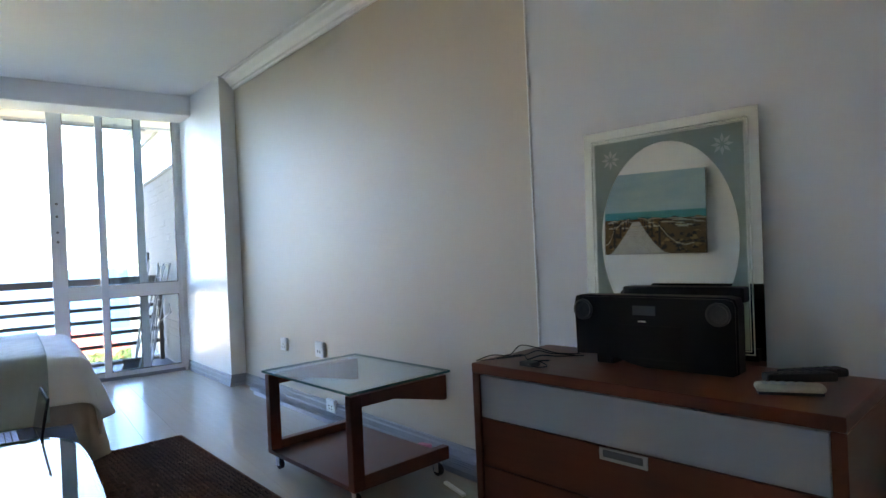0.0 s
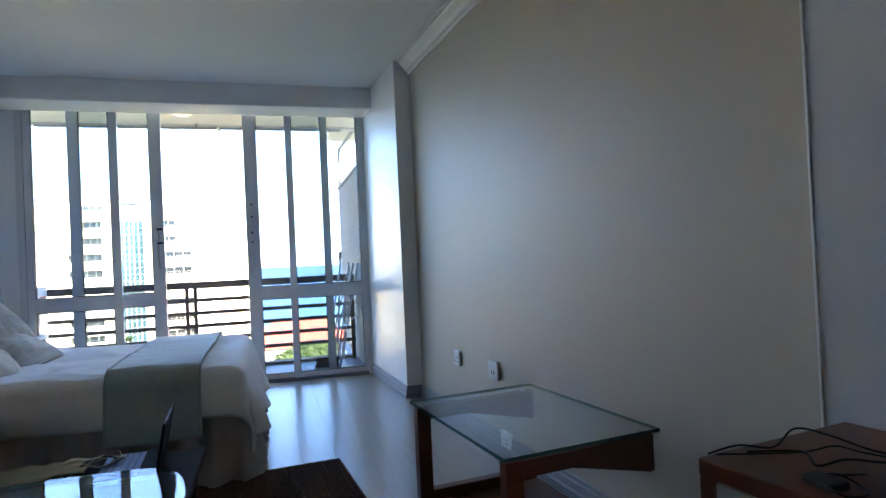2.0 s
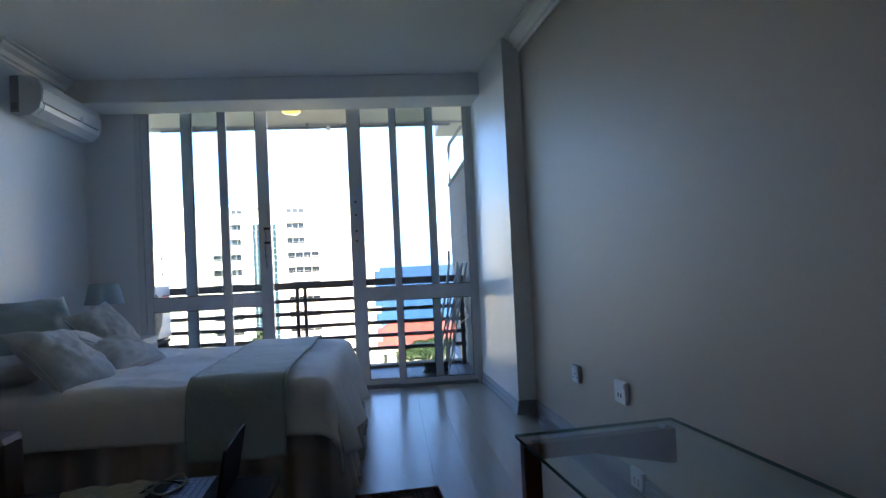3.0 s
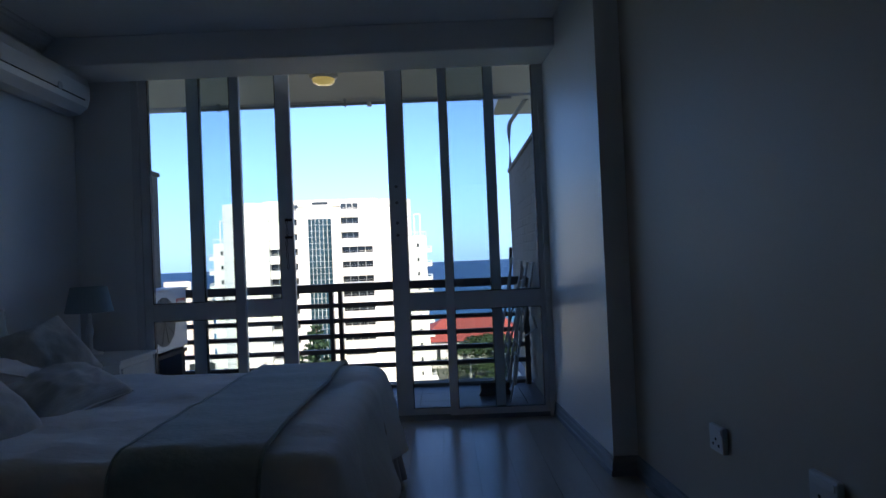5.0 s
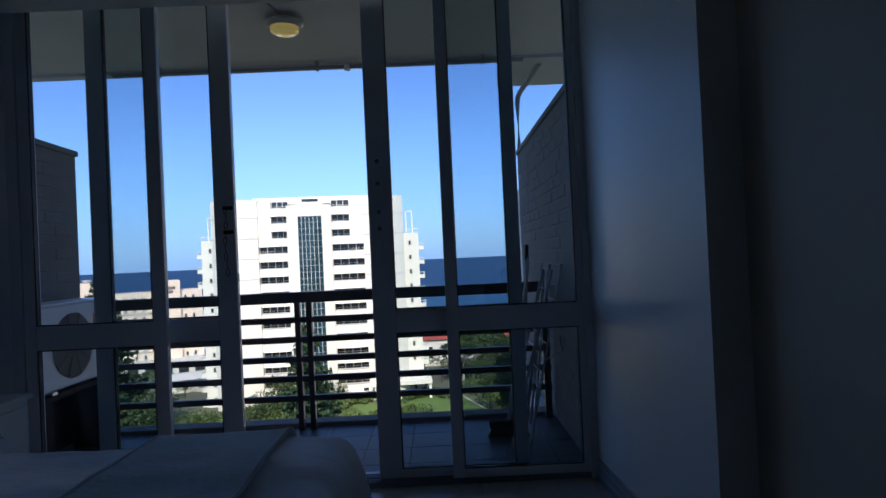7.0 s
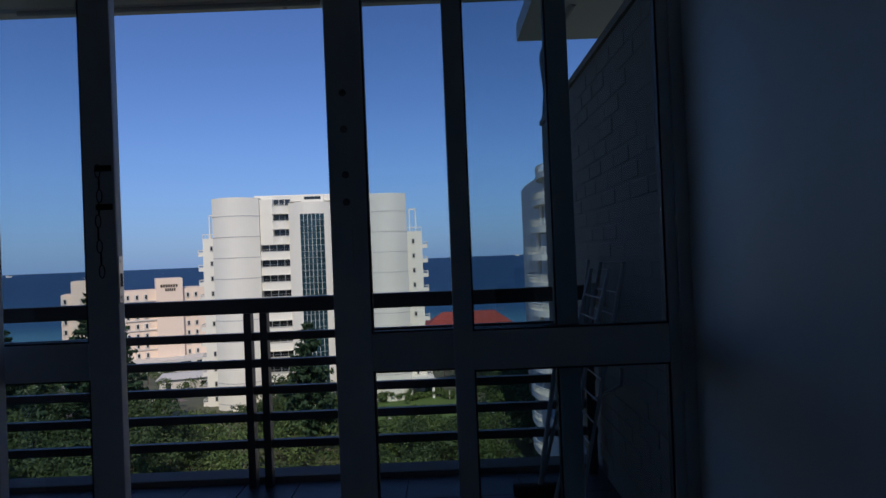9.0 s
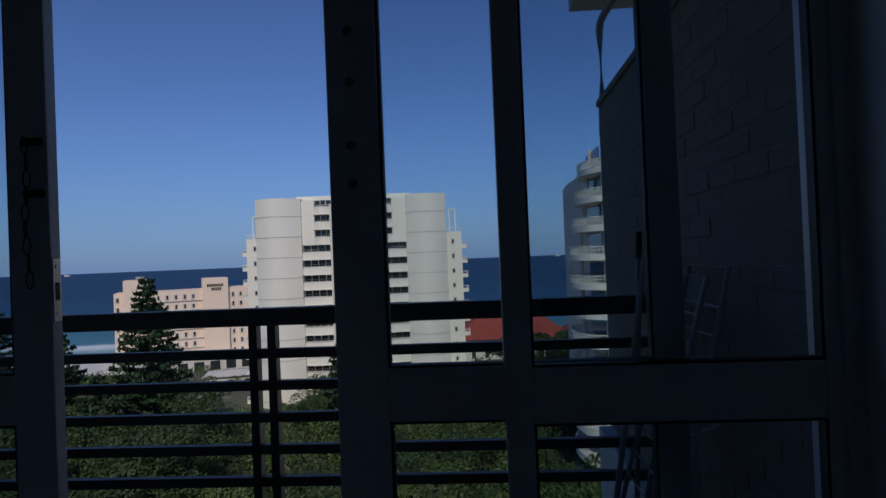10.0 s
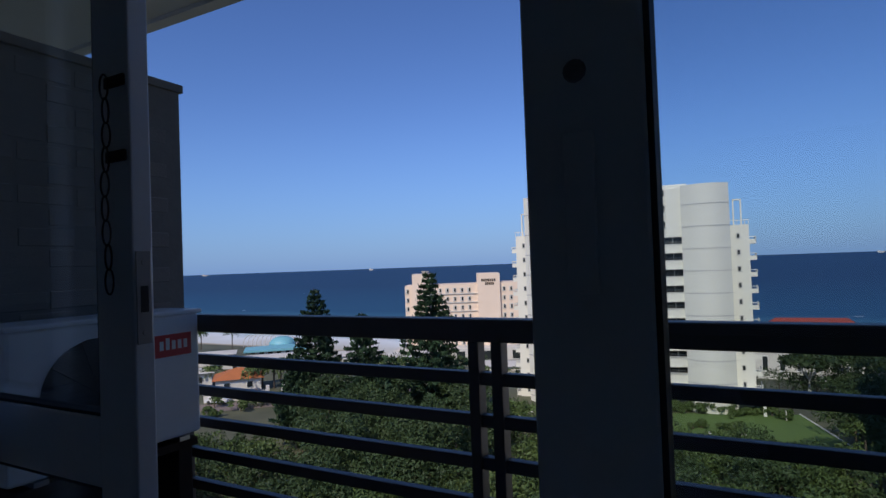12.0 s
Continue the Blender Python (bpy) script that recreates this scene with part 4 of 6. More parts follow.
part("outlet_slot", prism([(0.2005, 0.104), (0.2005, 0.096), (0.190, 0.096), (0.190, 0.104)], 0.03, AL - 0.06, "y"), M["seal"], aircon, "dark outlet slot")
bd = part("badge", lathe([(0.026, 0), (0.026, 0.004), (0.018, 0.006), (0.0001, 0.006)], 24), M["steel"], aircon, "round chrome badge")
bd.matrix_basis = pose(0.205, AL * 0.62, 0.115, 0, 90, 0)
for k in range(4):
    part("vent_slit", box(0.01, 0.045, -0.0055, -0.004, 0.05 + k * 0.012, 0.055 + k * 0.012), M["seal"], aircon)

# ---- rug, coffee table, things on it ----
rug = tagged(part("rug", box(-2.2, 0, -2.55, 0, 0.001, 0.011, 0.004), M["rug"]), "dark brown woven rug on the laminate floor", "rug")
rug.matrix_basis = pose(1.608, 3.535, 0, 0, 0, 5.2)
NU, NV = 92, 106
wu, wvv = np.meshgrid(np.arange(NU), np.arange(NV), indexing="ij")
wrng = np.random.default_rng(3)
turn = (wu + wvv) % 2
cu = -2.185 + (wu + 0.5) * 2.175 / NU + wrng.normal(size=wu.shape) * 0.0012
cv = -2.535 + (wvv + 0.5) * 2.52 / NV + wrng.normal(size=wu.shape) * 0.0012
hu, hv = np.where(turn, 0.0125, 0.0085), np.where(turn, 0.0085, 0.0125)
top = 0.0155 + wrng.random(wu.shape) * 0.0025
corners = [np.stack([cu + a * hu, cv + b * hv, np.full(wu.shape, 0.0105)], -1) for a, b in ((-1, -1), (1, -1), (1, 1), (-1, 1))]
corners += [np.stack([cu + a * hu * 0.55, cv + b * hv * 0.55, top], -1) for a, b in ((-1, -1), (1, -1), (1, 1), (-1, 1))]
knots = np.stack(corners, 2).reshape(-1, 3)
sides = np.array(((4, 5, 6, 7), (0, 1, 5, 4), (1, 2, 6, 5), (2, 3, 7, 6), (3, 0, 4, 7)))
me = bpy.data.meshes.new("weave")
me.from_pydata(knots.tolist(), [], (np.arange(NU * NV)[:, None, None] * 8 + sides).reshape(-1, 4).tolist())
me.materials.append(M["rug"])
wv = new("weave", me)
wv.parent = rug
tagged(wv, kind="stuff")

table = thing("coffee_table", "dark wooden coffee table with curved glass top", "coffee table", (0.50, 1.90, 0))
part("tabletop", box(-0.46, 0.47, -0.72, 0.92, 0.335, 0.370, 0.006), M["dark_wood"], table)
for sx in (-0.40, 0.38):
    for sy in (-0.66, 0.80):
        part("leg", box(sx, sx + 0.06, sy, sy + 0.06, 0.012, 0.335, 0.004), M["dark_wood"], table)
out = []
for q in np.linspace(0, 2 * math.pi, 73)[:-1]:
    c, s_ = math.cos(q), math.sin(q)
    out.append((0.045 + 0.43 * math.copysign(abs(c) ** 0.42, c), -0.06 + 0.70 * math.copysign(abs(s_) ** 0.55, s_)))
bm = prism(out, 0.388, 0.400)
for f in bm.faces:
    f.normal_update()
    f.material_index = 1 if abs(f.normal.z) < 0.5 else 0
part("glass_top", bm, [M["table_glass"], M["glass_edge"]], table, "clear curved glass top")
for sx in (-0.25, 0.25):
    for sy in (-0.35, 0.25):
        part("glass_pad", cyl(bmesh.new(), (sx, sy, 0.37), (sx, sy, 0.388), 0.02), M["steel"], table)

laptop = thing("laptop", "open dark laptop with keys coloured as if blue-lit on the coffee table", "laptop", (0.82, 2.65, 0.37), 3)
part("base", box(-0.225, 0.0, -0.165, 0.165, 0, 0.018, 0.004), M["tv_case"], laptop)
for i in range(6):
    for j in range(12):
        part("key", box(-0.205 + i * 0.024, -0.185 + i * 0.024, -0.146 + j * 0.0245, -0.126 + j * 0.0245, 0.0175, 0.020), M["screen_blue"], laptop)
lid = part("lid", box(0.0, 0.010, -0.165, 0.165, 0, 0.19, 0.003), M["tv_case"], laptop)
lid.matrix_basis = pose(0.0, 0, 0.012, 0, 10, 0)
part("screen", box(-0.0012, 0.0, -0.152, 0.152, 0.014, 0.178), M["screen"], lid, "glossy dark screen")

bm = bmesh.new()
n = 14
g = [[bm.verts.new((0.30 * i / n, 0.20 * j / n, 0.012 + 0.028 * abs(soft_noise(i / n, j / n, 1, 3.5)) + 0.012 * math.sin(j * 1.3))) for j in range(n + 1)] for i in range(n + 1)]
for i in range(n):
    for j in range(n):
        bm.faces.new((g[i][j], g[i + 1][j], g[i + 1][j + 1], g[i][j + 1]))
cl = cloth("folded_cloth", bm, M["yellow_cloth"], None, 0.006)
cl.matrix_basis = pose(0.27, 2.56, 0.373, 0, 0, 8)
tagged(cl, "pale yellow cotton cloth crumpled on the coffee table", "cloth")
zt = 0.376
cable("charger_cable", [(0.50, 2.60, zt), (0.57, 2.68, zt + 0.03), (0.64, 2.74, zt + 0.05), (0.67, 2.69, zt + 0.03), (0.61, 2.63, zt + 0.02), (0.55, 2.66, zt + 0.04), (0.63, 2.72, zt + 0.03), (0.70, 2.76, zt)], 0.0035, M["cream_plastic"], "coiled pale charger cable on the coffee table")
cable("charger_cable", [(0.47, 2.58, zt), (0.53, 2.64, zt + 0.02), (0.59, 2.70, zt + 0.04), (0.66, 2.70, zt + 0.02), (0.60, 2.64, zt)], 0.003, M["black_plastic"], "coiled black charger cable on the coffee table")

chair = thing("armchair", "brown leather armchair beside the coffee table", "armchair", (-0.50, 2.40, 0), 0)
part("seat", box(-0.02, 0.50, -0.42, 0.36, 0.22, 0.42, 0.04), M["leather"], chair)
part("armrest", box(-0.06, 0.52, 0.36, 0.52, 0.08, 0.585, 0.03), M["leather"], chair)
part("armrest", box(-0.06, 0.52, -0.58, -0.42, 0.08, 0.585, 0.03), M["leather"], chair)
part("backrest", box(-0.24, -0.02, -0.58, 0.52, 0.08, 0.80, 0.05), M["leather"], chair)
for x in (-0.2, 0.45):
    for y in (-0.54, 0.46):
        part("leg", box(x, x + 0.05, y, y + 0.05, 0.012, 0.09), M["dark_wood"], chair)

# ---- canvas print seen in the mirror ----
PXW = west(1.44) - 0.05
canvas = thing("canvas_print", "canvas print of a boardwalk through dunes to the sea", "picture", (PXW, 1.44, 1.235), 2.6)
PW, PH = 0.92, 0.765
part("stretcher", box(0.0, 0.034, -PW / 2, PW / 2, 0, PH, 0.002), M["p_dark"], canvas)


def paint(name, outline, material, lift):
    bm = yz(bmesh.new(), outline, 0.0345 + lift * 0.0008, 0.0349 + lift * 0.0008)
    part(name, bm, material, canvas)


hz = PH * 0.52
paint("painted_sky", [(-PW / 2, hz), (PW / 2, hz), (PW / 2, PH), (-PW / 2, PH)], M["p_sky"], 0)
paint("painted_sea", [(-PW / 2, hz - 0.07), (PW / 2, hz - 0.07), (PW / 2, hz), (-PW / 2, hz)], M["p_sea"], 0)
paint("painted_dune", [(-PW / 2, 0), (PW / 2, 0), (PW / 2, hz - 0.07), (-PW / 2, hz - 0.07)], M["p_dune"], 0)
tuft = random.Random(11)
land = hz - 0.07
rough_grass, pale_grass, flecks = bmesh.new(), bmesh.new(), bmesh.new()
for k in range(150):
    u, v = tuft.uniform(-PW / 2 + 0.03, PW / 2 - 0.03), land * tuft.random() ** 0.8
    w, h = tuft.uniform(0.02, 0.07), tuft.uniform(0.012, 0.045) * (1.2 - 0.7 * v / land)
    tall = min(v + h, land + 0.02)
    bm = rough_grass if k % 3 else pale_grass
    yz(bm, [(u - w / 2, v), (u + w / 2, v), (u + w * 0.35, (v + tall) / 2), (u + tuft.uniform(-0.3, 0.3) * w, tall), (u - w * 0.4, (v + tall) / 2)], 0.0345 + 0.0008 + k * 0.000004, 0.0349 + 0.0008 + k * 0.000004)
for k in range(26):
    u, v = tuft.uniform(-PW / 2 + 0.05, PW / 2 - 0.05), land * tuft.uniform(0.72, 1.0)
    w = tuft.uniform(0.02, 0.09)
    yz(flecks, [(u - w, v), (u + w, v + 0.004), (u + w * 0.5, v + 0.014), (u - w * 0.6, v + 0.010)], 0.0345 + 0.0018, 0.0349 + 0.0018 + k * 0.000004)
part("painted_grass", rough_grass, M["p_dark"], canvas)
part("painted_dry_grass", pale_grass, M["p_straw"], canvas)
part("painted_sand", flecks, M["p_sand"], canvas)


def walk_edges(f):
    """Left and right edge of the boardwalk at a share f of its height."""
    return PW / 2 - PW * (0.05 + 0.25 * f ** 0.8), PW / 2 - PW * (0.66 - 0.30 * f ** 0.6)


for k in range(15):
    f0, f1 = 1 - (1 - k / 15) ** 0.7 if k else 0.0, 1 - (1 - (k + 0.9) / 15) ** 0.7
    (a0, b0), (a1, b1) = walk_edges(f0), walk_edges(f1)
    paint("painted_plank", [(a0, land * 0.96 * f0), (b0, land * 0.96 * f0), (b1, land * 0.96 * f1), (a1, land * 0.96 * f1)], M["p_wood"], 2)
for side in (0, 1):
    sgn = 1 if side == 0 else -1
    spots = []
    for k in range(5):
        f = (0.22, 0.48, 0.68, 0.82, 0.93)[k]
        y, z = walk_edges(f)[side] + sgn * 0.02, land * 0.96 * f
        tall = 0.25 * (1 - f) ** 0.8 + 0.025
        wd = 0.012 * (1 - f) + 0.003
        paint("painted_post", [(y - wd, z), (y + wd, z), (y + wd * 0.8, z + tall), (y - wd * 0.8, z + tall)], M["p_dark"], 3)
        spots.append((y, z + tall * 0.85, wd))
    for (ya, za, wa), (yb, zb, wb) in zip([(PW / 2 - 0.01 if side == 0 else -PW / 2 + 0.10, 0.10, 0.012)] + spots, spots):
        low_ = min(za, zb) - 0.05 * abs(ya - yb) / 0.2
        mid = [(ya + (yb - ya) * q, (1 - q) ** 2 * za + 2 * q * (1 - q) * low_ + q * q * zb) for q in (0, 0.25, 0.5, 0.75, 1)]
        paint("painted_rope", mid + [(y, z - 0.5 * wa - 0.003) for y, z in mid[::-1]], M["p_sand"], 4)

# ---- balcony ----
BF = -0.06
structure("balcony_fin_slab", box(2.14, 3.2, 8.152, 9.05, 2.94, 3.08), M["plaster_out"])
structure("balcony_fin_base", box(2.2, 2.5, 7.55, 8.9, -6, BF), M["plaster_out"])
structure("balcony_slab", box(-1.5, 2.75, 6.2, 7.55, BF - 0.22, BF - 0.012), M["plaster_out"])
structure("balcony_ceiling", box(-4.2, 2.9, 6.2, 8.05, 2.93, 3.08), M["plaster_out"])
structure("balcony_edge_beam", box(-4.2, 2.9, 8.05, 8.15, 2.90, 3.08, 0.004), M["plaster_out"])
structure("facade_above", box(-6, 8, 6.0, 6.2, 3.0, 6.0), M["plaster_out"])
structure("facade_below", box(-6, 8, 6.0, 6.2, -6, BF - 0.22), M["plaster_out"])
structure("facade_left", box(-6, -1.702, 6.0, 6.2, BF - 0.22, 3.0), M["plaster_out"])
structure("facade_right", box(2.75, 8, 6.0, 6.2, BF - 0.22, 3.0), M["plaster_out"])

pipe = thing("soffit_pipe", "grey pipe fixed along the balcony ceiling edge", "pipe", (0, 8.0, 2.875))
part("tube", cyl(bmesh.new(), (-1.3, 0, 0), (2.25, 0, 0), 0.017), M["galv"], pipe)
for x in (-0.9, 0.46, 1.9):
    c = bmesh.new()
    bx(c, x - 0.012, x + 0.012, -0.024, 0.024, -0.024, 0.075)
    part("bracket", c, M["galv"], pipe)
part("valve", lathe([(0.0001, -0.03), (0.028, -0.02), (0.028, 0.02), (0.0001, 0.03)], 14, (0.72, 0, -0.01)), M["white_plastic"], pipe)
blamp = thing("bulkhead_light", "round amber bulkhead light on the balcony ceiling", "ceiling light", (0.42, 7.05, 2.90))
part("base", lathe([(0.055, 0.03), (0.06, 0.0), (0.13, -0.004), (0.13, -0.025), (0.105, -0.045), (0.105, -0.03)], 32), M["cream_plastic"], blamp, smooth=False)
part("diffuser", lathe([(0.102, -0.035), (0.098, -0.07), (0.07, -0.085), (0.0001, -0.09)], 32), M["amber"], blamp, "ribbed amber glass", smooth=True)
part("conduit", tube([(0.0, 0.0, 0.022), (-0.05, -0.3, 0.022), (-0.14, -0.82, 0.022)], 0.008), M["galv"], blamp)

railing = thing("balcony_railing", "dark brown painted balcony railing with flat rails", "railing", (0, 7.35, BF))
part("top_rail", box(-1.25, 2.25, -0.035, 0.035, 0.955, 1.035, 0.006), M["rail"], railing)
for zz in (0.825, 0.678, 0.531, 0.384, 0.237):
    part("rail", box(-1.25, 2.25, -0.018, 0.018, zz - 0.022, zz + 0.022, 0.003), M["rail"], railing)
for x in (0.335, 0.423):
    part("post", box(x, x + 0.04, -0.03, 0.03, 0.0, 0.955, 0.004), M["rail"], railing)
for x in (-1.24, 2.19):
    part("post", box(x, x + 0.05, -0.03, 0.03, 0.0, 0.955, 0.004), M["rail"], railing)
structure("balcony_kerb", box(-1.3, 2.25, 7.40, 7.55, BF - 0.012, BF + 0.035, 0.006), M["brick"])

unit = thing("outdoor_ac_unit", "white outdoor air conditioner unit on a dark stand", "air conditioner", (-1.0, 6.49, 0.46))
part("casing", box(-0.25, 0, 0, 0.78, 0, 0.535, 0.015), M["white_plastic"], unit)
part("lid", box(-0.255, 0.012, -0.01, 0.79, 0.53, 0.55, 0.006), M["white_plastic"], unit)
FY, FZ, FR = 0.32, 0.262, 0.215
part("fan_recess", cyl(bmesh.new(), (-0.002, FY, FZ), (0.002, FY, FZ), FR - 0.002, seg=36), M["grille"], unit)
gr = bmesh.new()
for k in range(23):
    zz = FZ - 0.209 + k * 0.019
    hw = math.sqrt(max(0.0, FR ** 2 - (zz - FZ) ** 2))
    if hw > 0.02:
        bx(gr, 0.004, 0.009, FY - hw, FY + hw, zz - 0.002, zz + 0.002)
for k in range(5):
    q = k * math.pi / 5
    cyl(gr, (0.008, FY - FR * math.cos(q), FZ - FR * math.sin(q)), (0.008, FY + FR * math.cos(q), FZ + FR * math.sin(q)), 0.003, seg=6)
part("grille", gr, M["dark_plastic"], unit, "horizontal wire fan grille")
lab = part("label", box(0.0005, 0.002, 0.555, 0.735, 0.355, 0.45), M["red_label"], unit, "red maker's label")
for k in range(5):
    part("letter_bar", box(0.002, 0.003, 0.58 + k * 0.029, 0.598 + k * 0.029, 0.385, 0.423 if k != 1 else 0.435), M["white_plastic"], lab)
for y in (0.08, 0.66):
    part("foot", box(-0.24, 0.01, y, y + 0.05, -0.018, 0.0), M["steel"], unit)
st = thing("ac_stand", "dark wooden stand under the outdoor unit", "stand", (-1.25, 6.52, BF))
for y in (0.02, 0.64):
    part("side_panel", box(0.01, 0.235, y, y + 0.07, 0, 0.465, 0.004), M["dark_wood"], st)
part("shelf", box(0.0, 0.25, 0.0, 0.73, 0.465, 0.50, 0.004), M["dark_wood"], st)
part("back_panel", box(0.01, 0.03, 0.09, 0.64, 0.05, 0.465), M["dark_wood"], st)

drier = thing("clothes_drier", "folded metal clothes drier leaning on the brick wall", "clothes drier", (2.20, 6.60, BF), 0)
for k, (dx, yy, q) in enumerate(((0.0, 0.0, Vector((0.0, 0.36, 0.0))), (-0.05, 0.05, Vector((0.0, 0.30, 0.0))))):
    top, bot = Vector((dx, yy, 1.17 - 0.03 * k)), Vector((-0.24 + dx * 2.2, yy + 0.06, 0.0))
    part("frame", tube([bot, top, top + q, bot + q], 0.010), M["pale_tube"], drier)
    wires = bmesh.new()
    for i in range(1, 9):
        a = bot.lerp(top, 0.25 + 0.72 * i / 9)
        cyl(wires, a, a + q, 0.004, seg=6)
    part("wires", wires, M["pale_tube"], drier)
part("arm", tube([(-0.03, 0.0, 0.72), (0.03, 0.22, 0.60), (-0.06, 0.38, 0.50)], 0.007), M["pale_tube"], drier)
for k in range(3):
    part("strut", cyl(bmesh.new(), (-0.20 + 0.03 * k, 0.42 + 0.03 * k, 0.05), (-0.05 + 0.02 * k, 0.40 + 0.04 * k, 1.18 - 0.06 * k), 0.008, seg=8), M["pale_tube"], drier)

broom = thing("broom", "wooden-handled broom leaning in the balcony corner", "broom", (1.86, 6.95, BF), 0)
part("handle", cyl(bmesh.new(), (0.0, 0, 0.1), (0.22, 0.16, 1.22), 0.012), M["plaster_out"], broom)
part("head", box(-0.13, 0.13, -0.03, 0.03, 0.06, 0.11, 0.01), M["dark_wood"], broom)
part("bristles", prism([(-0.12, 0.06), (0.12, 0.06), (0.15, 0.0), (-0.15, 0.0)], -0.03, 0.03, "y"), M["dark_plastic"], broom)
mop = thing("mop_pole", "grey metal pole leaning in the balcony corner", "pole", (1.98, 7.05, BF), 0)
part("pole", cyl(bmesh.new(), (0, 0, 0.0), (0.10, 0.14, 1.30), 0.011), M["galv"], mop)
part("grip", cyl(bmesh.new(), (0.093, 0.130, 1.20), (0.10, 0.14, 1.31), 0.015), M["dark_plastic"], mop)

# ---- the view: ground, sea ----
GZ = -21.5


def ground_z(y):
    t = min(max((y - 100) / 80, 0), 1)
    return GZ - 8.2 * t


bm = bmesh.new()
ys = [-4000, -300, -20, 20, 60, 100, 110, 120, 130, 140, 150, 160, 170, 180, 190, 230, 400, 4900]
rows = [[bm.verts.new((x, y, ground_z(y) - (0 if y < 195 else min(8, (y - 190) * 0.1)))) for x in (-4500, -400, -120, 0, 120, 400, 4500)] for y in ys]
for a, b in zip(rows, rows[1:]):
    for i in range(6):
        bm.faces.new((a[i], a[i + 1], b[i + 1], b[i]))
structure("ground", bm, GROUND)
bm = bmesh.new()
vs = [bm.verts.new(p) for p in ((-4800, 172, -29.4), (4800, 172, -29.4), (4800, 4950, -29.4), (-4800, 4950, -29.4))]
bm.faces.new(vs)
structure("water", bm, SEA)


def ray_xy(yaw, d):
    """A place d metres off, yaw degrees left of the way out of the window."""
    return 1.3 - d * math.sin(radians(yaw)), 5 + d * math.cos(radians(yaw))


# ---- white apartment tower ----
TX, TY = -18.6, 97.0
tower = thing("apartment_tower", "white apartment tower with curved bays and glazed centre", "building", (TX, TY, GZ), 5)
TH, FH = 32.6, 2.38


def bay(x0, x1, bulge, y_back, z0, z1, n=18):
    pts = [(x0 + (x1 - x0) * i / n, -bulge * math.sin(math.pi * (0.08 + 0.84 * i / n)) + bulge * math.sin(math.pi * 0.08)) for i in range(n + 1)]
    return prism(pts + [(x1, y_back), (x0, y_back)], z0, z1)


part("core", box(-15, 15, 3.5, 18, 0, TH - 0.6), M["tower"], tower)
part("bay", bay(-15, -7.9, 2.2, 3.6, 0, TH), M["tower"], tower)
part("bay", bay(8.6, 15, 2.0, 3.6, 0, TH), M["tower"], tower)
centre = part("centre_shaft", bay(-3.4, 3.6, 2.6, 3.6, 0, TH - 1.0), M["tower"], tower)
part("roof_slab", box(-9, 9.5, 2.0, 16, TH - 0.6, TH + 0.5, 0.1), M["tower"], tower)
part("roof_hut", box(-1.6, 2.0, 1.4, 6, TH - 0.9, TH + 0.45, 0.05), M["tower"], tower)
part("roof_opening", box(-1.1, 1.5, 1.34, 1.42, TH - 0.35, TH + 0.1), M["win_dark"], tower)
for s, x0, x1 in ((-1, -17.3, -15), (1, 15, 17.5)):
    wing = part("wing", box(x0, x1, 2.5, 15, 0, TH - 6.0), M["tower"], tower)
    fr = bmesh.new()
    xo = x0 + 0.9 if s < 0 else x1 - 0.9
    for a in (xo, xo - s * 1.0):
        bx(fr, a - 0.1, a + 0.1, 3.4, 3.6, TH - 6.0, TH - 2.2)
    bx(fr, min(xo, xo - s) - 0.1, max(xo, xo - s) + 0.1, 3.4, 3.6, TH - 2.4, TH - 2.2)
    bx(fr, x0, x1, 2.45, 2.5, TH - 5.4, TH - 5.3)
    for k in range(6):
        a = x0 + k * (x1 - x0) / 5
        bx(fr, a - 0.03, a + 0.03, 2.45, 2.5, TH - 6.0, TH - 5.3)
    part("pergola", fr, M["tower"], tower)
    for k in range(11):
        zz = TH - 7.6 - k * FH
        if zz < 1:
            continue
        cx = (x0 + x1) / 2 - s * 0.2
        w = part("window", box(cx - 0.26, cx + 0.26, 2.42, 2.5, zz - 0.42, zz + 0.42), M["tower_line"], tower)
        part("pane", box(cx - 0.15, cx + 0.15, 2.38, 2.42, zz - 0.3, zz + 0.3), M["win_dark"], w)
        xe = x0 if s < 0 else x1
        bl = part("balcony", box(min(xe, xe + s * 0.9), max(xe, xe + s * 0.9), 3, 6, zz - 1.2, zz - 0.95), M["tower"], tower)
        rl = bmesh.new()
        bx(rl, min(xe + s * 0.82, xe + s * 0.9), max(xe + s * 0.82, xe + s * 0.9), 3, 6, zz - 0.25, zz - 0.15)
        for q in range(5):
            bx(rl, min(xe + s * 0.82, xe + s * 0.9), max(xe + s * 0.82, xe + s * 0.9), 3 + q * 0.7, 3.06 + q * 0.7, zz - 0.95, zz - 0.25)
        bx(rl, min(xe, xe + s * 0.9), max(xe, xe + s * 0.9), 3, 3.06, zz - 0.25, zz - 0.15)
        bx(rl, min(xe, xe + s * 0.9), max(xe, xe + s * 0.9), 3.0, 3.05, zz - 0.95, zz - 0.55)
        part("balcony_rail", rl, M["tower"], bl)
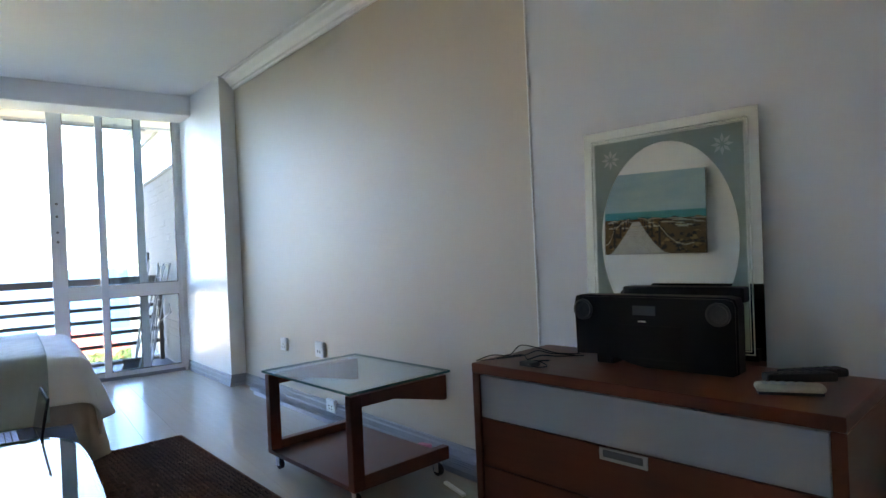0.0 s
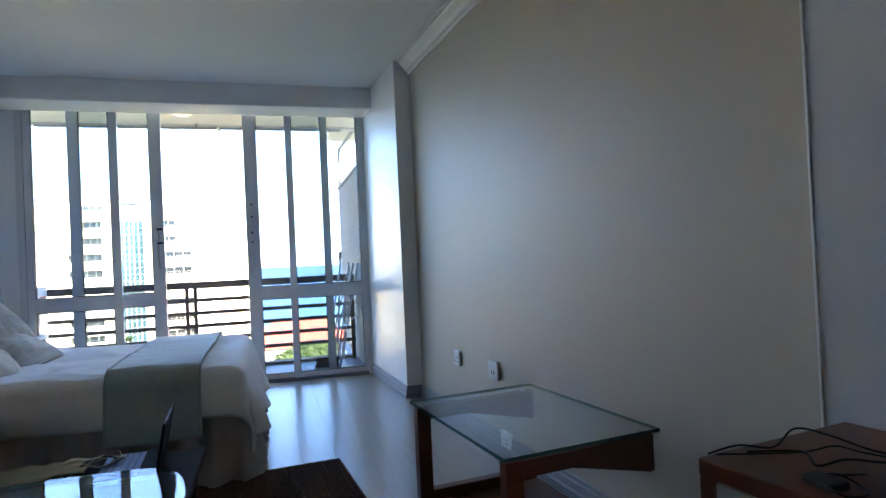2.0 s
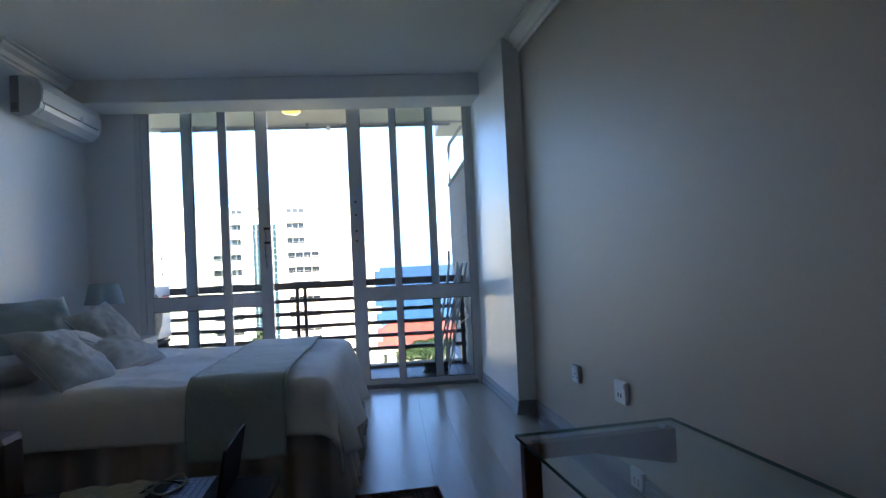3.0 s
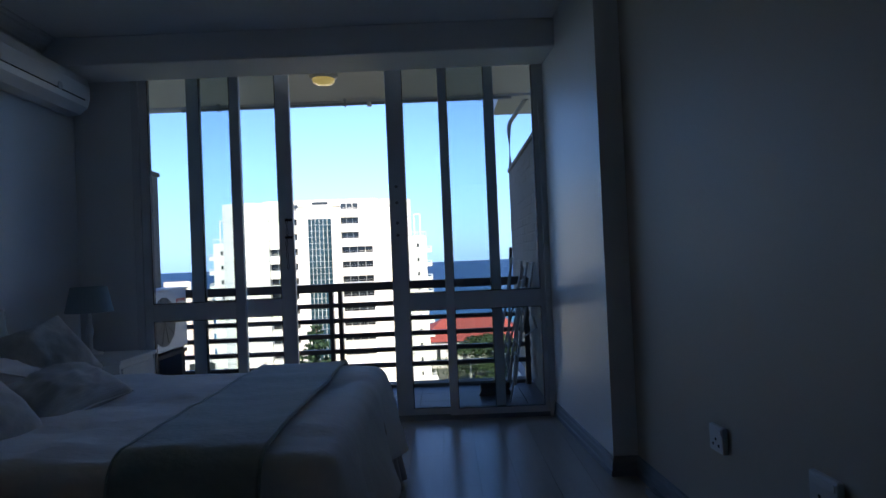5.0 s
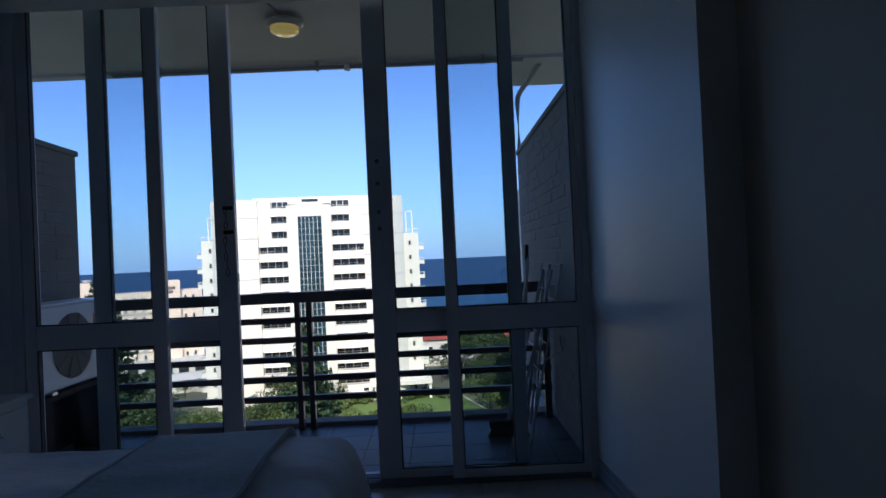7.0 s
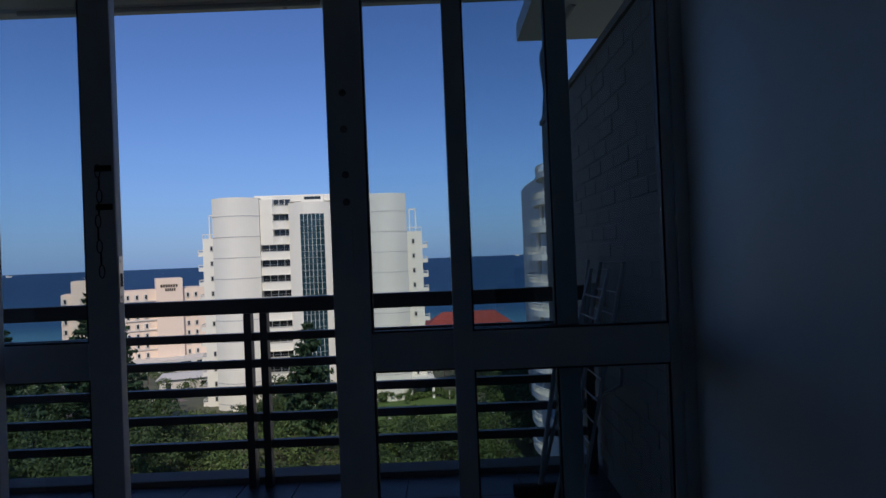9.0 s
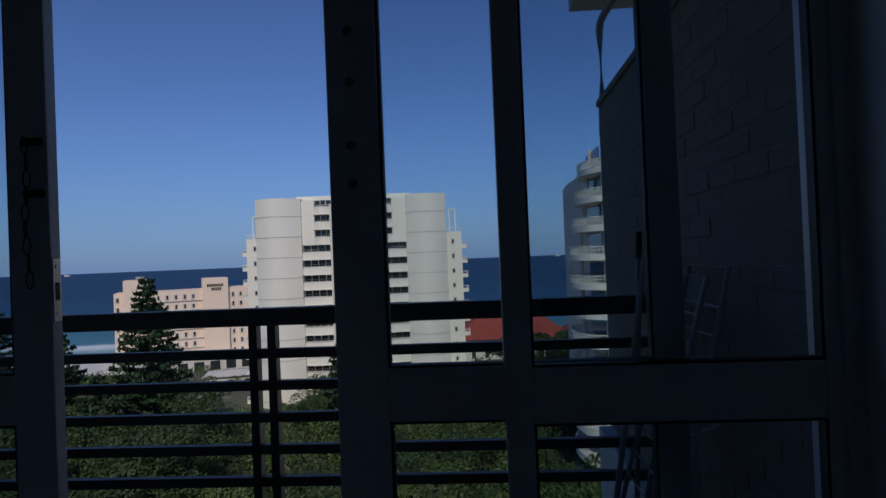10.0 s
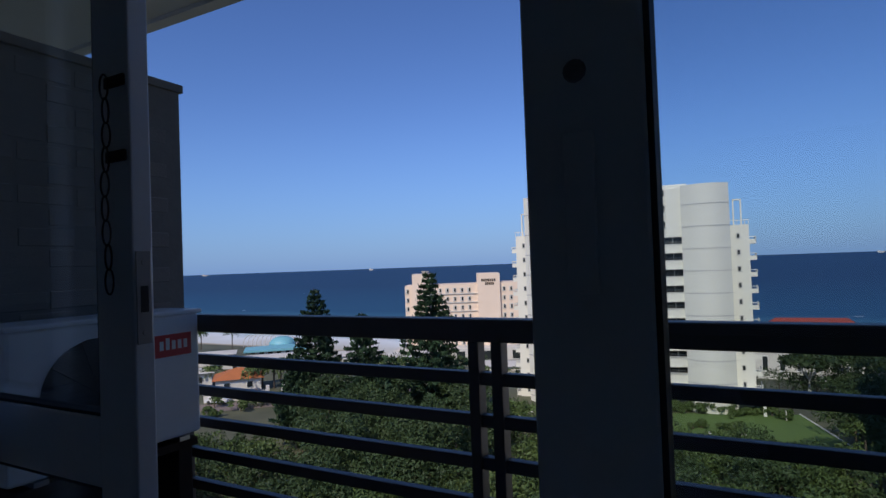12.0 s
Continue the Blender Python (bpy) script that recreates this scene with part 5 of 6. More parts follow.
# recessed window bands with parapets
for k in range(13):
    zt = TH - 1.1 - k * FH
    wide = k >= 3
    for side, xa, xb in ((-1, -7.9 if wide else -5.9, -3.3), (1, 3.5, 8.6 if wide else 6.4)):
        if zt - FH < 0.3:
            continue
        if not wide:
            fill = box(-7.9, -5.9, 0.6, 3.5, zt - 1.55, zt + 0.85) if side < 0 else box(6.4, 8.6, 0.6, 3.5, zt - 1.55, zt + 0.85)
            part("wall_panel", fill, M["tower"], tower)
        band = part("window_band", box(xa, xb, 1.45, 3.5, zt - 0.25, zt + 0.85), M["win_dark"], tower, "dark recessed window band")
        n = 4 if wide else 3
        mull = bmesh.new()
        for q in range(n + 1):
            a = xa + (xb - xa) * q / n
            bx(mull, a - 0.035, a + 0.035, 1.36, 1.45, zt - 0.25, zt + 0.85)
        bx(mull, xa, xb, 1.38, 1.45, zt + 0.12, zt + 0.15)
        part("mullions", mull, M["tower"], band)
        pts = [(xa - 0.1 + (xb - xa + 0.2) * i / 10, 0.55 - (1.0 if not wide else 0.75) * math.sin(math.pi * i / 10) * (0.8 if not wide else 0.55)) for i in range(11)]
        parapet = part("parapet", prism(pts + [(xb + 0.1, 3.5), (xa - 0.1, 3.5)], zt - 1.42, zt - 0.25), M["tower"], tower)
        lip = [(x, y - 0.16) for x, y in pts]
        part("sill", prism(lip + [(xb + 0.1, 3.5), (xa - 0.1, 3.5)], zt - 1.55, zt - 1.42), M["tower"], parapet)
        part("coping", prism([(x, y - 0.07) for x, y in pts] + [(xb + 0.1, 1.4), (xa - 0.1, 1.4)], zt - 0.25, zt - 0.17), M["tower_line"], parapet)
# movement joints on the curved bays
for k in range(10):
    zz = TH - 2.9 - k * 3.2
    for x0, x1, b in ((-15.02, -7.88, 2.2), (8.58, 15.02, 2.0)):
        pts = [(x0 + (x1 - x0) * i / 18, -0.04 - b * math.sin(math.pi * (0.08 + 0.84 * i / 18)) + b * math.sin(math.pi * 0.08)) for i in range(19)]
        part("joint_line", prism(pts + [(x1, 3.0), (x0, 3.0)], zz, zz + 0.12), M["tower_line"], tower)
# curved glass strip
for i in range(6):
    xs = [-1.45 + 0.61 * i + 0.03, -1.45 + 0.61 * (i + 1) - 0.03]
    yv = [-2.6 * math.sin(math.pi * (0.08 + 0.84 * (x + 3.4) / 7.0)) + 2.6 * math.sin(math.pi * 0.08) - 0.06 for x in xs]
    me = bpy.data.meshes.new("glass_pane")
    lo = [(xs[0], yv[0], 0), (xs[1], yv[1], 0), (xs[1], yv[1] + 0.05, 0), (xs[0], yv[0] + 0.05, 0)]
    me.from_pydata(lo + [(a, b, 0.93) for a, b, c in lo], [], [(0, 1, 5, 4), (1, 2, 6, 5), (2, 3, 7, 6), (3, 0, 4, 7), (3, 2, 1, 0), (4, 5, 6, 7)])
    me.materials.append(M["win_blue"])
    for k in range(28):
        o = new("glass_pane", me)
        o.parent = tower
        o.matrix_basis = pose(0, 0, 2.6 + k * 0.97)
for i in range(7):
    x = -1.45 + 0.61 * i
    y = -2.6 * math.sin(math.pi * (0.08 + 0.84 * (x + 3.4) / 7.0)) + 2.6 * math.sin(math.pi * 0.08)
    part("glazing_bar", box(x - 0.025, x + 0.025, y - 0.10, y + 0.1, 2.5, 2.6 + 28 * 0.97), M["tower"], tower)
part("porch", box(9, 18.5, -1.5, 3, 2.4, 3.0), M["tower"], tower)
for x in (9.4, 13, 18):
    part("column", box(x, x + 0.4, -1.2, -0.8, 0, 2.4), M["tower"], tower)
part("podium_opening", box(4.0, 8.4, 0.3, 3.5, 0.1, 2.0), M["win_dark"], tower)

# ---- pink hotel by the beach ----
hx, hy = ray_xy(27.6, 186)
HG = ground_z(hy) + 0.0
hotel = thing("hotel", "pink-beige hotel block with rows of small windows", "building", (hx, hy, HG), 27)
HH = 25.0
part("wall", box(-17, 15, 1.5, 14, 0, HH - 2.2), M["hotel"], hotel)
part("stair_tower", box(-14.5, -9.0, 0, 13, 0, HH + 1.4), M["hotel"], hotel)
part("sign_tower", box(6.0, 13.0, 0, 13, 0, HH + 1.0), M["hotel"], hotel)
part("end_block", box(13.0, 19.0, 1.2, 14, 0, HH - 2.0), M["hotel"], hotel)
part("dish", lathe([(0.0001, 0), (0.8, 0.3), (1.3, 0.9), (1.2, 0.9), (0.7, 0.4), (0.0001, 0.12)], 14, (-10.5, 4, HH + 1.4)), M["house_wall"], hotel)
for k, (a, b, zz) in enumerate(((7.2, 11.8, HH - 1.1), (8.4, 11.2, HH - 2.2))):
    for q in range(7 if k == 0 else 5):
        wq = (b - a) / (7 if k == 0 else 5)
        part("sign_letter", box(a + q * wq, a + (q + 0.72) * wq, -0.12, 0, zz - 0.4, zz + 0.4), M["p_dark"], hotel)
for k in range(8):
    zz = HH - 4.0 - k * 2.75
    for x in list(np.arange(-8.2, 5.4, 2.3)) + [14.2, 16.4, -16.2]:
        w = part("window", box(x - 0.55, x + 0.55, 1.30 if x < 13 else 1.0, 1.5, zz - 0.75, zz + 0.75), M["house_wall"], hotel)
        part("pane", box(x - 0.1, x + 0.4, 1.22 if x < 13 else 0.92, 1.3 if x < 13 else 1.0, zz - 0.55, zz + 0.55), M["win_dark"], w)
    part("string_course", box(-9, 6, 1.1, 1.5, zz - 1.25, zz - 1.0), M["house_wall"], hotel)
part("podium", box(-20, 22, -7, 1.5, 0, 3.6), M["house_wall"], hotel)
for q in range(9):
    part("podium_opening", box(-18 + q * 4.2, -15.4 + q * 4.2, -7.1, -7, 0.4, 2.9), M["win_dark"], hotel)

# ---- curved-balcony block next door ----
nx, ny = 10.0, 60.0
nb = thing("balcony_block", "grey-white apartment block with curved railed balconies", "building", (nx, ny, GZ), 0)
part("core", box(2.2, 24, -4, 20, 0, 30.4), M["house_wall"], nb)
part("roof_slab", box(2.5, 24, -4.4, 20, 30.4, 30.8), M["tower"], nb)
for k in range(12):
    zz = 1.6 + k * 2.55
    inset = max(0, k - 8) * 0.4
    arc = [(1.9 + inset - 2.2 * math.cos(q), 0.2 - 4.2 * math.sin(q)) for q in np.linspace(-1.35, 1.35, 13)]
    pts = [(2.4, 4.3)] + arc + [(2.4, -4.4), (8, -5.4), (8, 4)]
    bl = part("balcony", prism(pts, zz - 0.25, zz + 0.30), M["tower"], nb)
    rl = bmesh.new()
    for (ax, ay), (bx_, by_) in zip(pts[:-2], pts[1:-1]):
        cyl(rl, (ax, ay, zz + 0.95), (bx_, by_, zz + 0.95), 0.05, seg=5)
        cyl(rl, (ax, ay, zz + 0.65), (bx_, by_, zz + 0.65), 0.03, seg=5)
        for q in range(4):
            px, py = ax + (bx_ - ax) * q / 4, ay + (by_ - ay) * q / 4
            cyl(rl, (px, py, zz + 0.3), (px, py, zz + 0.95), 0.03, seg=5)
    part("balcony_rail", rl, M["tower"], bl)
    part("column", cyl(bmesh.new(), (0.9 + inset, 0.6, zz + 0.3), (0.9 + inset, 0.6, zz + 2.3), 0.22, seg=10), M["house_wall"], nb)
    part("sliding_window", box(2.12, 2.2, -3, 3, zz + 0.35, zz + 2.1), M["win_dark"], nb)

# ---- low houses ----


def house(name, yaw, d, w, dep, h, roof, rz, label, hip=1.6):
    x, y = ray_xy(yaw, d)
    o = thing(name, label, "house", (x, y, ground_z(y)), rz)
    part("wall", box(-w / 2, w / 2, -dep / 2, dep / 2, 0, h), M["house_wall"], o)
    bm = bmesh.new()
    e = 0.6
    c = [bm.verts.new(p) for p in ((-w / 2 - e, -dep / 2 - e, h), (w / 2 + e, -dep / 2 - e, h), (w / 2 + e, dep / 2 + e, h), (-w / 2 - e, dep / 2 + e, h))]
    r0, r1 = bm.verts.new((-w / 2 + dep / 2, 0, h + hip)), bm.verts.new((w / 2 - dep / 2, 0, h + hip))
    bm.faces.new((c[0], c[1], r1, r0)), bm.faces.new((c[2], c[3], r0, r1)), bm.faces.new((c[1], c[2], r1)), bm.faces.new((c[3], c[0], r0)), bm.faces.new(c[::-1])
    part("roof", bm, roof, o)
    n = max(2, int(w / 3.2))
    for k in range(n):
        a = -w / 2 + (k + 0.5) * w / n
        wd = part("window", box(a - 0.6, a + 0.6, -dep / 2 - 0.08, -dep / 2, h * 0.35, h * 0.8), M["white_trim"], o)
        part("pane", box(a - 0.5, a + 0.5, -dep / 2 - 0.12, -dep / 2 - 0.08, h * 0.38, h * 0.77), M["win_dark"], wd)
    return o


house("long_house", -2.6, 158, 30, 16, 7.6, M["red_roof"], 4, "long white building with red tiled roof", 6.0)
house("long_house", -12.5, 152, 28, 16, 7.2, M["red_roof"], -6, "long white building with red tiled roof", 5.8)
house("long_house", -1.5, 168, 18, 10, 10.5, M["red_roof"], 8, "white building with red tiled roof", 2.4)
house("villa", 48.2, 120, 8, 7, 2.6, M["orange_roof"], 46, "villa with bright orange tiled roof")
house("villa", 52.5, 128, 9, 7, 3.0, M["house_wall"], 50, "flat white villa by the road", 0.5)
house("villa", 50.6, 156, 11, 7, 3.0, M["house_wall"], 46, "low white villa near the beach", 0.4)
house("villa", 45.4, 150, 26, 8, 2.6, M["house_wall"], 46, "long cream terrace building near the beach", 0.4)
house("villa", 39, 150, 13, 8, 3.2, M["house_wall"], 30, "low white beach pavilion with pale roof", 0.5)
house("villa", 33, 152, 14, 8, 3.0, M["house_wall"], 30, "low white beach pavilion with pale roof", 0.5)
house("villa", 22, 128, 16, 7, 3.0, M["house_wall"], 16, "low white building by the hotel entrance", 0.5)

# turquoise beach pavilion and white rib sculpture
tx, ty = ray_xy(44.8, 204)
pav = thing("beach_pavilion", "low beach pavilion with pale turquoise roof and dome", "pavilion", (tx, ty, ground_z(ty)), 44)
part("wall", box(-9.5, 8, -4, 5, 0, 1.3), M["house_wall"], pav)
part("roof", prism([(-10.5, 1.3), (9, 1.3), (9, 1.6), (4.5, 2.0), (-10.5, 1.8)], -5, 6, "y"), M["turquoise"], pav)
part("dome", lathe([(4.6, 1.2), (4.4, 2.4), (3.4, 3.5), (1.8, 4.2), (0.0001, 4.4)], 24, (1.5, 10, 0)), M["turquoise"], pav, smooth=True)
for q in range(6):
    part("doorway", box(-8.4 + q * 2.7, -7.0 + q * 2.7, -4.08, -4.0, 0.1, 1.1), M["win_dark"], pav)
rx, ry = ray_xy(45.6, 238)
ribs = thing("rib_sculpture", "white curved rib posts beside the surf", "sculpture", (rx, ry, -29.6), 44)
for k in range(12):
    part("rib", tube([(-9 + k * 1.6, 0, 0), (-9.4 + k * 1.6, 0, 2.8), (-8.6 + k * 1.6, 0, 4.8), (-7.0 + k * 1.6, 0, 6.0)], 0.15, 6), M["house_wall"], ribs)
wx_, wy_ = ray_xy(47.6, 110)
gw = thing("garden_wall", "white garden wall with gate posts beside the road", "wall", (wx_, wy_, GZ), 44)
part("wall_run", box(-7, 3.2, -0.15, 0.15, 0, 1.3, 0.02), M["house_wall"], gw)
part("coping", box(-7.1, 3.3, -0.22, 0.22, 1.3, 1.42, 0.02), M["kerb"], gw)
for q in (3.6, 6.2):
    part("gate_post", box(q - 0.3, q + 0.3, -0.3, 0.3, 0, 2.2, 0.03), M["house_wall"], gw)

# road with a kerb and parked cars
bm = bmesh.new()
p0, p1 = Vector((*ray_xy(56, 108), 0)), Vector((*ray_xy(24, 112), 0))
pts = [p0.lerp(p1, i / 12) for i in range(13)]
road_n = Vector((-(p1 - p0).y, (p1 - p0).x, 0)).normalized()
prev = None
for p in pts:
    a, b = p - road_n * 3.2, p + road_n * 3.2
    cur = (bm.verts.new((a.x, a.y, ground_z(a.y) + 0.05)), bm.verts.new((b.x, b.y, ground_z(b.y) + 0.05)))
    if prev:
        bm.faces.new((prev[0], prev[1], cur[1], cur[0]))
    prev = cur
structure("road", bm, M["asphalt"])


def car(yaw, d, rz, paint_mat, label):
    x, y = ray_xy(yaw, d)
    c = thing("parked_car", label, "car", (x, y, ground_z(y) + 0.05), rz, group="cars parked by the road")
    prof = [(-2.1, 0.35), (-2.1, 0.8), (-1.9, 0.95), (-1.3, 1.0), (-0.7, 1.45), (0.9, 1.45), (1.5, 1.0), (2.05, 0.85), (2.1, 0.35)]
    part("body", prism(prof, -0.85, 0.85, "y"), paint_mat, c)
    part("side_windows", prism([(-1.1, 1.02), (-0.65, 1.38), (0.8, 1.38), (1.3, 1.02)], -0.87, 0.87, "y"), M["win_dark"], c)
    for wx in (-1.3, 1.35):
        for wy in (-0.8, 0.8):
            part("wheel", cyl(bmesh.new(), (wx, wy - 0.1, 0.33), (wx, wy + 0.1, 0.33), 0.33, seg=14), M["tyre"], c)


car(50, 109, 20, M["car_white"], "white car parked beside the road")
car(47, 111, 35, M["car_grey"], "grey car parked beside the road")
car(25.5, 112, 60, M["car_white"], "white car parked beside the road")
# mown lawn and its edge
structure("ground_lawn", prism([ray_xy(9.5, 91), ray_xy(-1.6, 95.2), ray_xy(-4.8, 82.5), ray_xy(-3.4, 73), ray_xy(3, 73), ray_xy(9.5, 80)][::-1], GZ - 0.3, GZ + 0.04), M["lawn"])
structure("ground_lawn_far", prism([ray_xy(24, 99), ray_xy(20, 92.3), ray_xy(26, 80.3), ray_xy(28, 90)][::-1], GZ - 0.3, GZ + 0.04), M["lawn"])
e0, e1 = Vector((*ray_xy(-1.5, 95.4), GZ)), Vector((*ray_xy(-5.0, 82), GZ))
kb = bmesh.new()
cyl(kb, e0, e1, 0.16, seg=4)
structure("lawn_kerb", kb, M["kerb"])
e0, e1 = Vector((*ray_xy(20, 92), GZ)), Vector((*ray_xy(26, 80), GZ))
structure("lawn_kerb_path", cyl(bmesh.new(), e0, e1, 0.16, seg=4), M["kerb"])

# ---- plants ----
rng = np.random.default_rng(7)


def leaves(name, centres, normals, size, material, parent=None, ratio=1.6):
    """Many small leaf blades, one folded quad each."""
    n = len(centres)
    a = rng.normal(size=(n, 3))
    a /= np.linalg.norm(a, axis=1)[:, None]
    b = np.cross(a, normals + 0.3 * rng.normal(size=(n, 3)))
    b /= np.linalg.norm(b, axis=1)[:, None] + 1e-9
    s = size * (0.6 + 0.8 * rng.random(n))[:, None]
    v = np.stack([centres - a * s * ratio, centres + b * s * 0.6, centres + a * s * ratio, centres - b * s * 0.6], 1).reshape(-1, 3)
    me = bpy.data.meshes.new(name)
    me.from_pydata(v.tolist(), [], np.arange(4 * n).reshape(-1, 4).tolist())
    me.materials.append(material)
    ob = new(name, me)
    if parent:
        ob.parent = parent
    return ob


def crown_points(n, lobes, r):
    """Points on the skins of several lobes, thinned into gaps."""
    out, nr = [], []
    for cx, cy, cz, rr in lobes:
        k = int(n * rr * rr / sum(q[3] ** 2 for q in lobes))
        d = rng.normal(size=(k, 3))
        d /= np.linalg.norm(d, axis=1)[:, None]
        d[:, 2] = np.abs(d[:, 2]) * np.where(rng.random(k) < 0.8, 1, -1)
        rad = rr * (0.72 + 0.36 * rng.random(k))[:, None]
        out.append(np.array([cx, cy, cz]) + d * rad * np.array([1, 1, 0.8]))
        nr.append(d)
    return np.concatenate(out), np.concatenate(nr)


def pine(yaw, d, top, label):
    x, y = ray_xy(yaw, d)
    g = ground_z(y)
    h = top - g
    o = thing("norfolk_pine", label, "tree", (x, y, g), rng.random() * 60, group="Norfolk pines in the garden")
    part("trunk", cyl(bmesh.new(), (0, 0, 0), (0, 0, h * 0.98), 0.32, 0.03, seg=9), M["bark"], o)
    lim, cs, ns = bmesh.new(), [], []
    lv = int(h / 0.85)
    for k in range(lv):
        f = k / lv
        z = h * (0.14 + 0.84 * f)
        reach = (1 - f) ** 0.8 * h * 0.25 + 0.3
        m = 7 if f < 0.8 else 5
        for i in range(m):
            if rng.random() < 0.12:
                continue
            a = 2 * math.pi * (i + 0.5 * (k % 2)) / m + 0.3 * rng.random()
            R = reach * (0.75 + 0.4 * rng.random())
            tip = Vector((R * math.cos(a), R * math.sin(a), z + 0.16 * R))
            cyl(lim, (0, 0, z), tip, 0.05, 0.015, seg=4, caps=False)
            nn = int(18 + R * 32)
            t = rng.random(nn) ** 0.7
            p = np.outer(t, np.array(tip) - np.array((0, 0, z))) + np.array((0, 0, z))
            side = np.array((-math.sin(a), math.cos(a), 0))
            p += np.outer(rng.normal(size=nn) * 0.16 * (0.4 + R * 0.22), side)
            p[:, 2] += 0.10 * rng.normal(size=nn) + 0.05
            cs.append(p)
            ns.append(np.tile((0, 0, 1.0), (nn, 1)))
    tagged(part("limbs", lim, M["bark"], o), kind="stuff")
    leaves("crown", np.concatenate(cs), np.concatenate(ns), 0.21, M["needle"], o)


pine(30.3, 76, 0.6, "tall dark Norfolk pine with tiered branches")
pine(41.3, 84, -1.2, "tall dark Norfolk pine with tiered branches")
pine(36.9, 80, -4.6, "dark Norfolk pine among the garden shrubs")
pine(43.2, 78, -9.5, "dark Norfolk pine among the garden shrubs")
pine(12.9, 70, -5.6, "slender Norfolk pine in front of the tower")
pine(34.2, 70, -9.0, "young Norfolk pine among the garden shrubs")


def palm(yaw, d, h):
    x, y = ray_xy(yaw, d)
    o = thing("palm_tree", "palm tree with drooping fronds", "tree", (x, y, ground_z(y)), 0, group="palms near the beach")
    part("trunk", tube([(0, 0, 0), (0.15, 0, h * 0.4), (0.05, 0.1, h * 0.8), (0, 0, h)], 0.2, 7), M["bark"], o)
    cs, ns = [], []
    for k in range(15):
        a = 2 * math.pi * k / 15 + rng.random() * 0.3
        L, up = 2.4 * (0.8 + 0.4 * rng.random()), 0.2 + 0.9 * rng.random()
        for t in np.linspace(0.1, 1, 14):
            cs.append((L * t * math.cos(a) + rng.normal() * 0.08, L * t * math.sin(a) + rng.normal() * 0.08, h + up * t * 1.6 - 2.2 * t * t))
            ns.append((0, 0, 1.0))
    leaves("crown", np.array(cs), np.array(ns), 0.30, M["palm"], o)


for yaw, d, h in ((47.0, 117, 4.2), (46.2, 121, 4.6), (45.2, 118, 4.0), (44.6, 123, 4.4), (52, 132, 5), (51.4, 222, 6), (48.8, 222, 6.4), (50.6, 126, 3.6)):
    palm(yaw, d, h)



def umbrella_tree(yaw, d, h, r):
    x, y = ray_xy(yaw, d)
    o = thing("umbrella_tree", "spreading tree with flat dark crown and pale trunk", "tree", (x, y, ground_z(y)), rng.random() * 90, group="spreading trees before the red roofs")
    part("trunk", tube([(0, 0, 0), (0.2, 0.1, h * 0.3), (0.1, 0, h * 0.55)], 0.26, 7), M["kerb"], o)
    lobes = []
    for k in range(7):
        a = 2 * math.pi * k / 7 + rng.random() * 0.5
        q = r * (0.45 + 0.35 * rng.random())
        tip = (q * math.cos(a), q * math.sin(a), h * (0.8 + 0.1 * rng.random()))
        part("limb", tube([(0.1, 0, h * 0.52), (tip[0] * 0.5, tip[1] * 0.5, h * 0.68), tip], 0.11, 5), M["kerb"], o)
        lobes.append((*tip, r * (0.34 + 0.14 * rng.random())))
    lobes.append((0, 0, h * 0.92, r * 0.5))
    p, q = crown_points(1500, lobes, r)
    p[:, 2] = h * 0.86 + (p[:, 2] - h * 0.86) * 0.6
    leaves("crown", p, q, 0.26, M["umbrella_leaf"], o)


for yaw, d, h, r in ((-2.2, 112, 7.4, 4.6), (-5.0, 118, 8.0, 5.2), (-7.6, 112, 7.2, 4.8), (-10.2, 120, 8.2, 5.4), (-12.8, 110, 7.6, 5.0), (-15.5, 116, 8.2, 5.2), (-4.0, 132, 8.5, 5.0), (-9.0, 134, 8.8, 5.2)):
    umbrella_tree(yaw, d, h, r)


def boulder(yaw, d, r):
    x, y = ray_xy(yaw, d)
    bm = bmesh.new()
    bmesh.ops.create_icosphere(bm, subdivisions=3, radius=r)
    for v in bm.verts:
        v.co *= 1 + 0.35 * soft_noise(v.co.x + yaw, v.co.y, v.co.z, 1.1 / r)
        v.co.z = v.co.z * 0.6 + r * 0.3
    ob = part("boulder", bm, M["kerb"], smooth=True)
    ob.matrix_basis = pose(x, y, GZ - 0.05)
    tagged(ob, "pale stone lying on the lawn", "stone", group="lawn stones")


for yaw, d, r in ((3.2, 83.5, 0.6), (5.4, 82, 0.3), (2.8, 82.6, 0.4)):
    boulder(yaw, d, r)
px, py = ray_xy(-0.5, 91.2)
gp = thing("lawn_post", "short white post standing on the lawn", "post", (px, py, GZ))
part("pole", cyl(bmesh.new(), (0, 0, 0), (0, 0, 1.3), 0.07, seg=8), M["house_wall"], gp)
part("cap", cyl(bmesh.new(), (0, 0, 1.3), (0, 0, 1.38), 0.10, 0.04, seg=8), M["house_wall"], gp)
# garden shrubs and woods below the balcony
crowns = {"leaf": ([], []), "umbrella_leaf": ([], [])}
trunks = bmesh.new()


def clump(yaw, d, r, h, dens=150, kind="leaf"):
    x, y = ray_xy(yaw, d)
    g = ground_z(y)
    lobes = [(x + rng.normal() * r * 0.5, y + rng.normal() * r * 0.5, g + h * (0.4 + 0.5 * rng.random()), r * (0.32 + 0.38 * rng.random())) for _ in range(6)]
    p, q = crown_points(int(dens * r), lobes, r)
    crowns[kind][0].append(p)
    crowns[kind][1].append(q)
    cyl(trunks, (x, y, g), (x, y, g + h * 0.7), 0.16, 0.06, seg=5, caps=False)


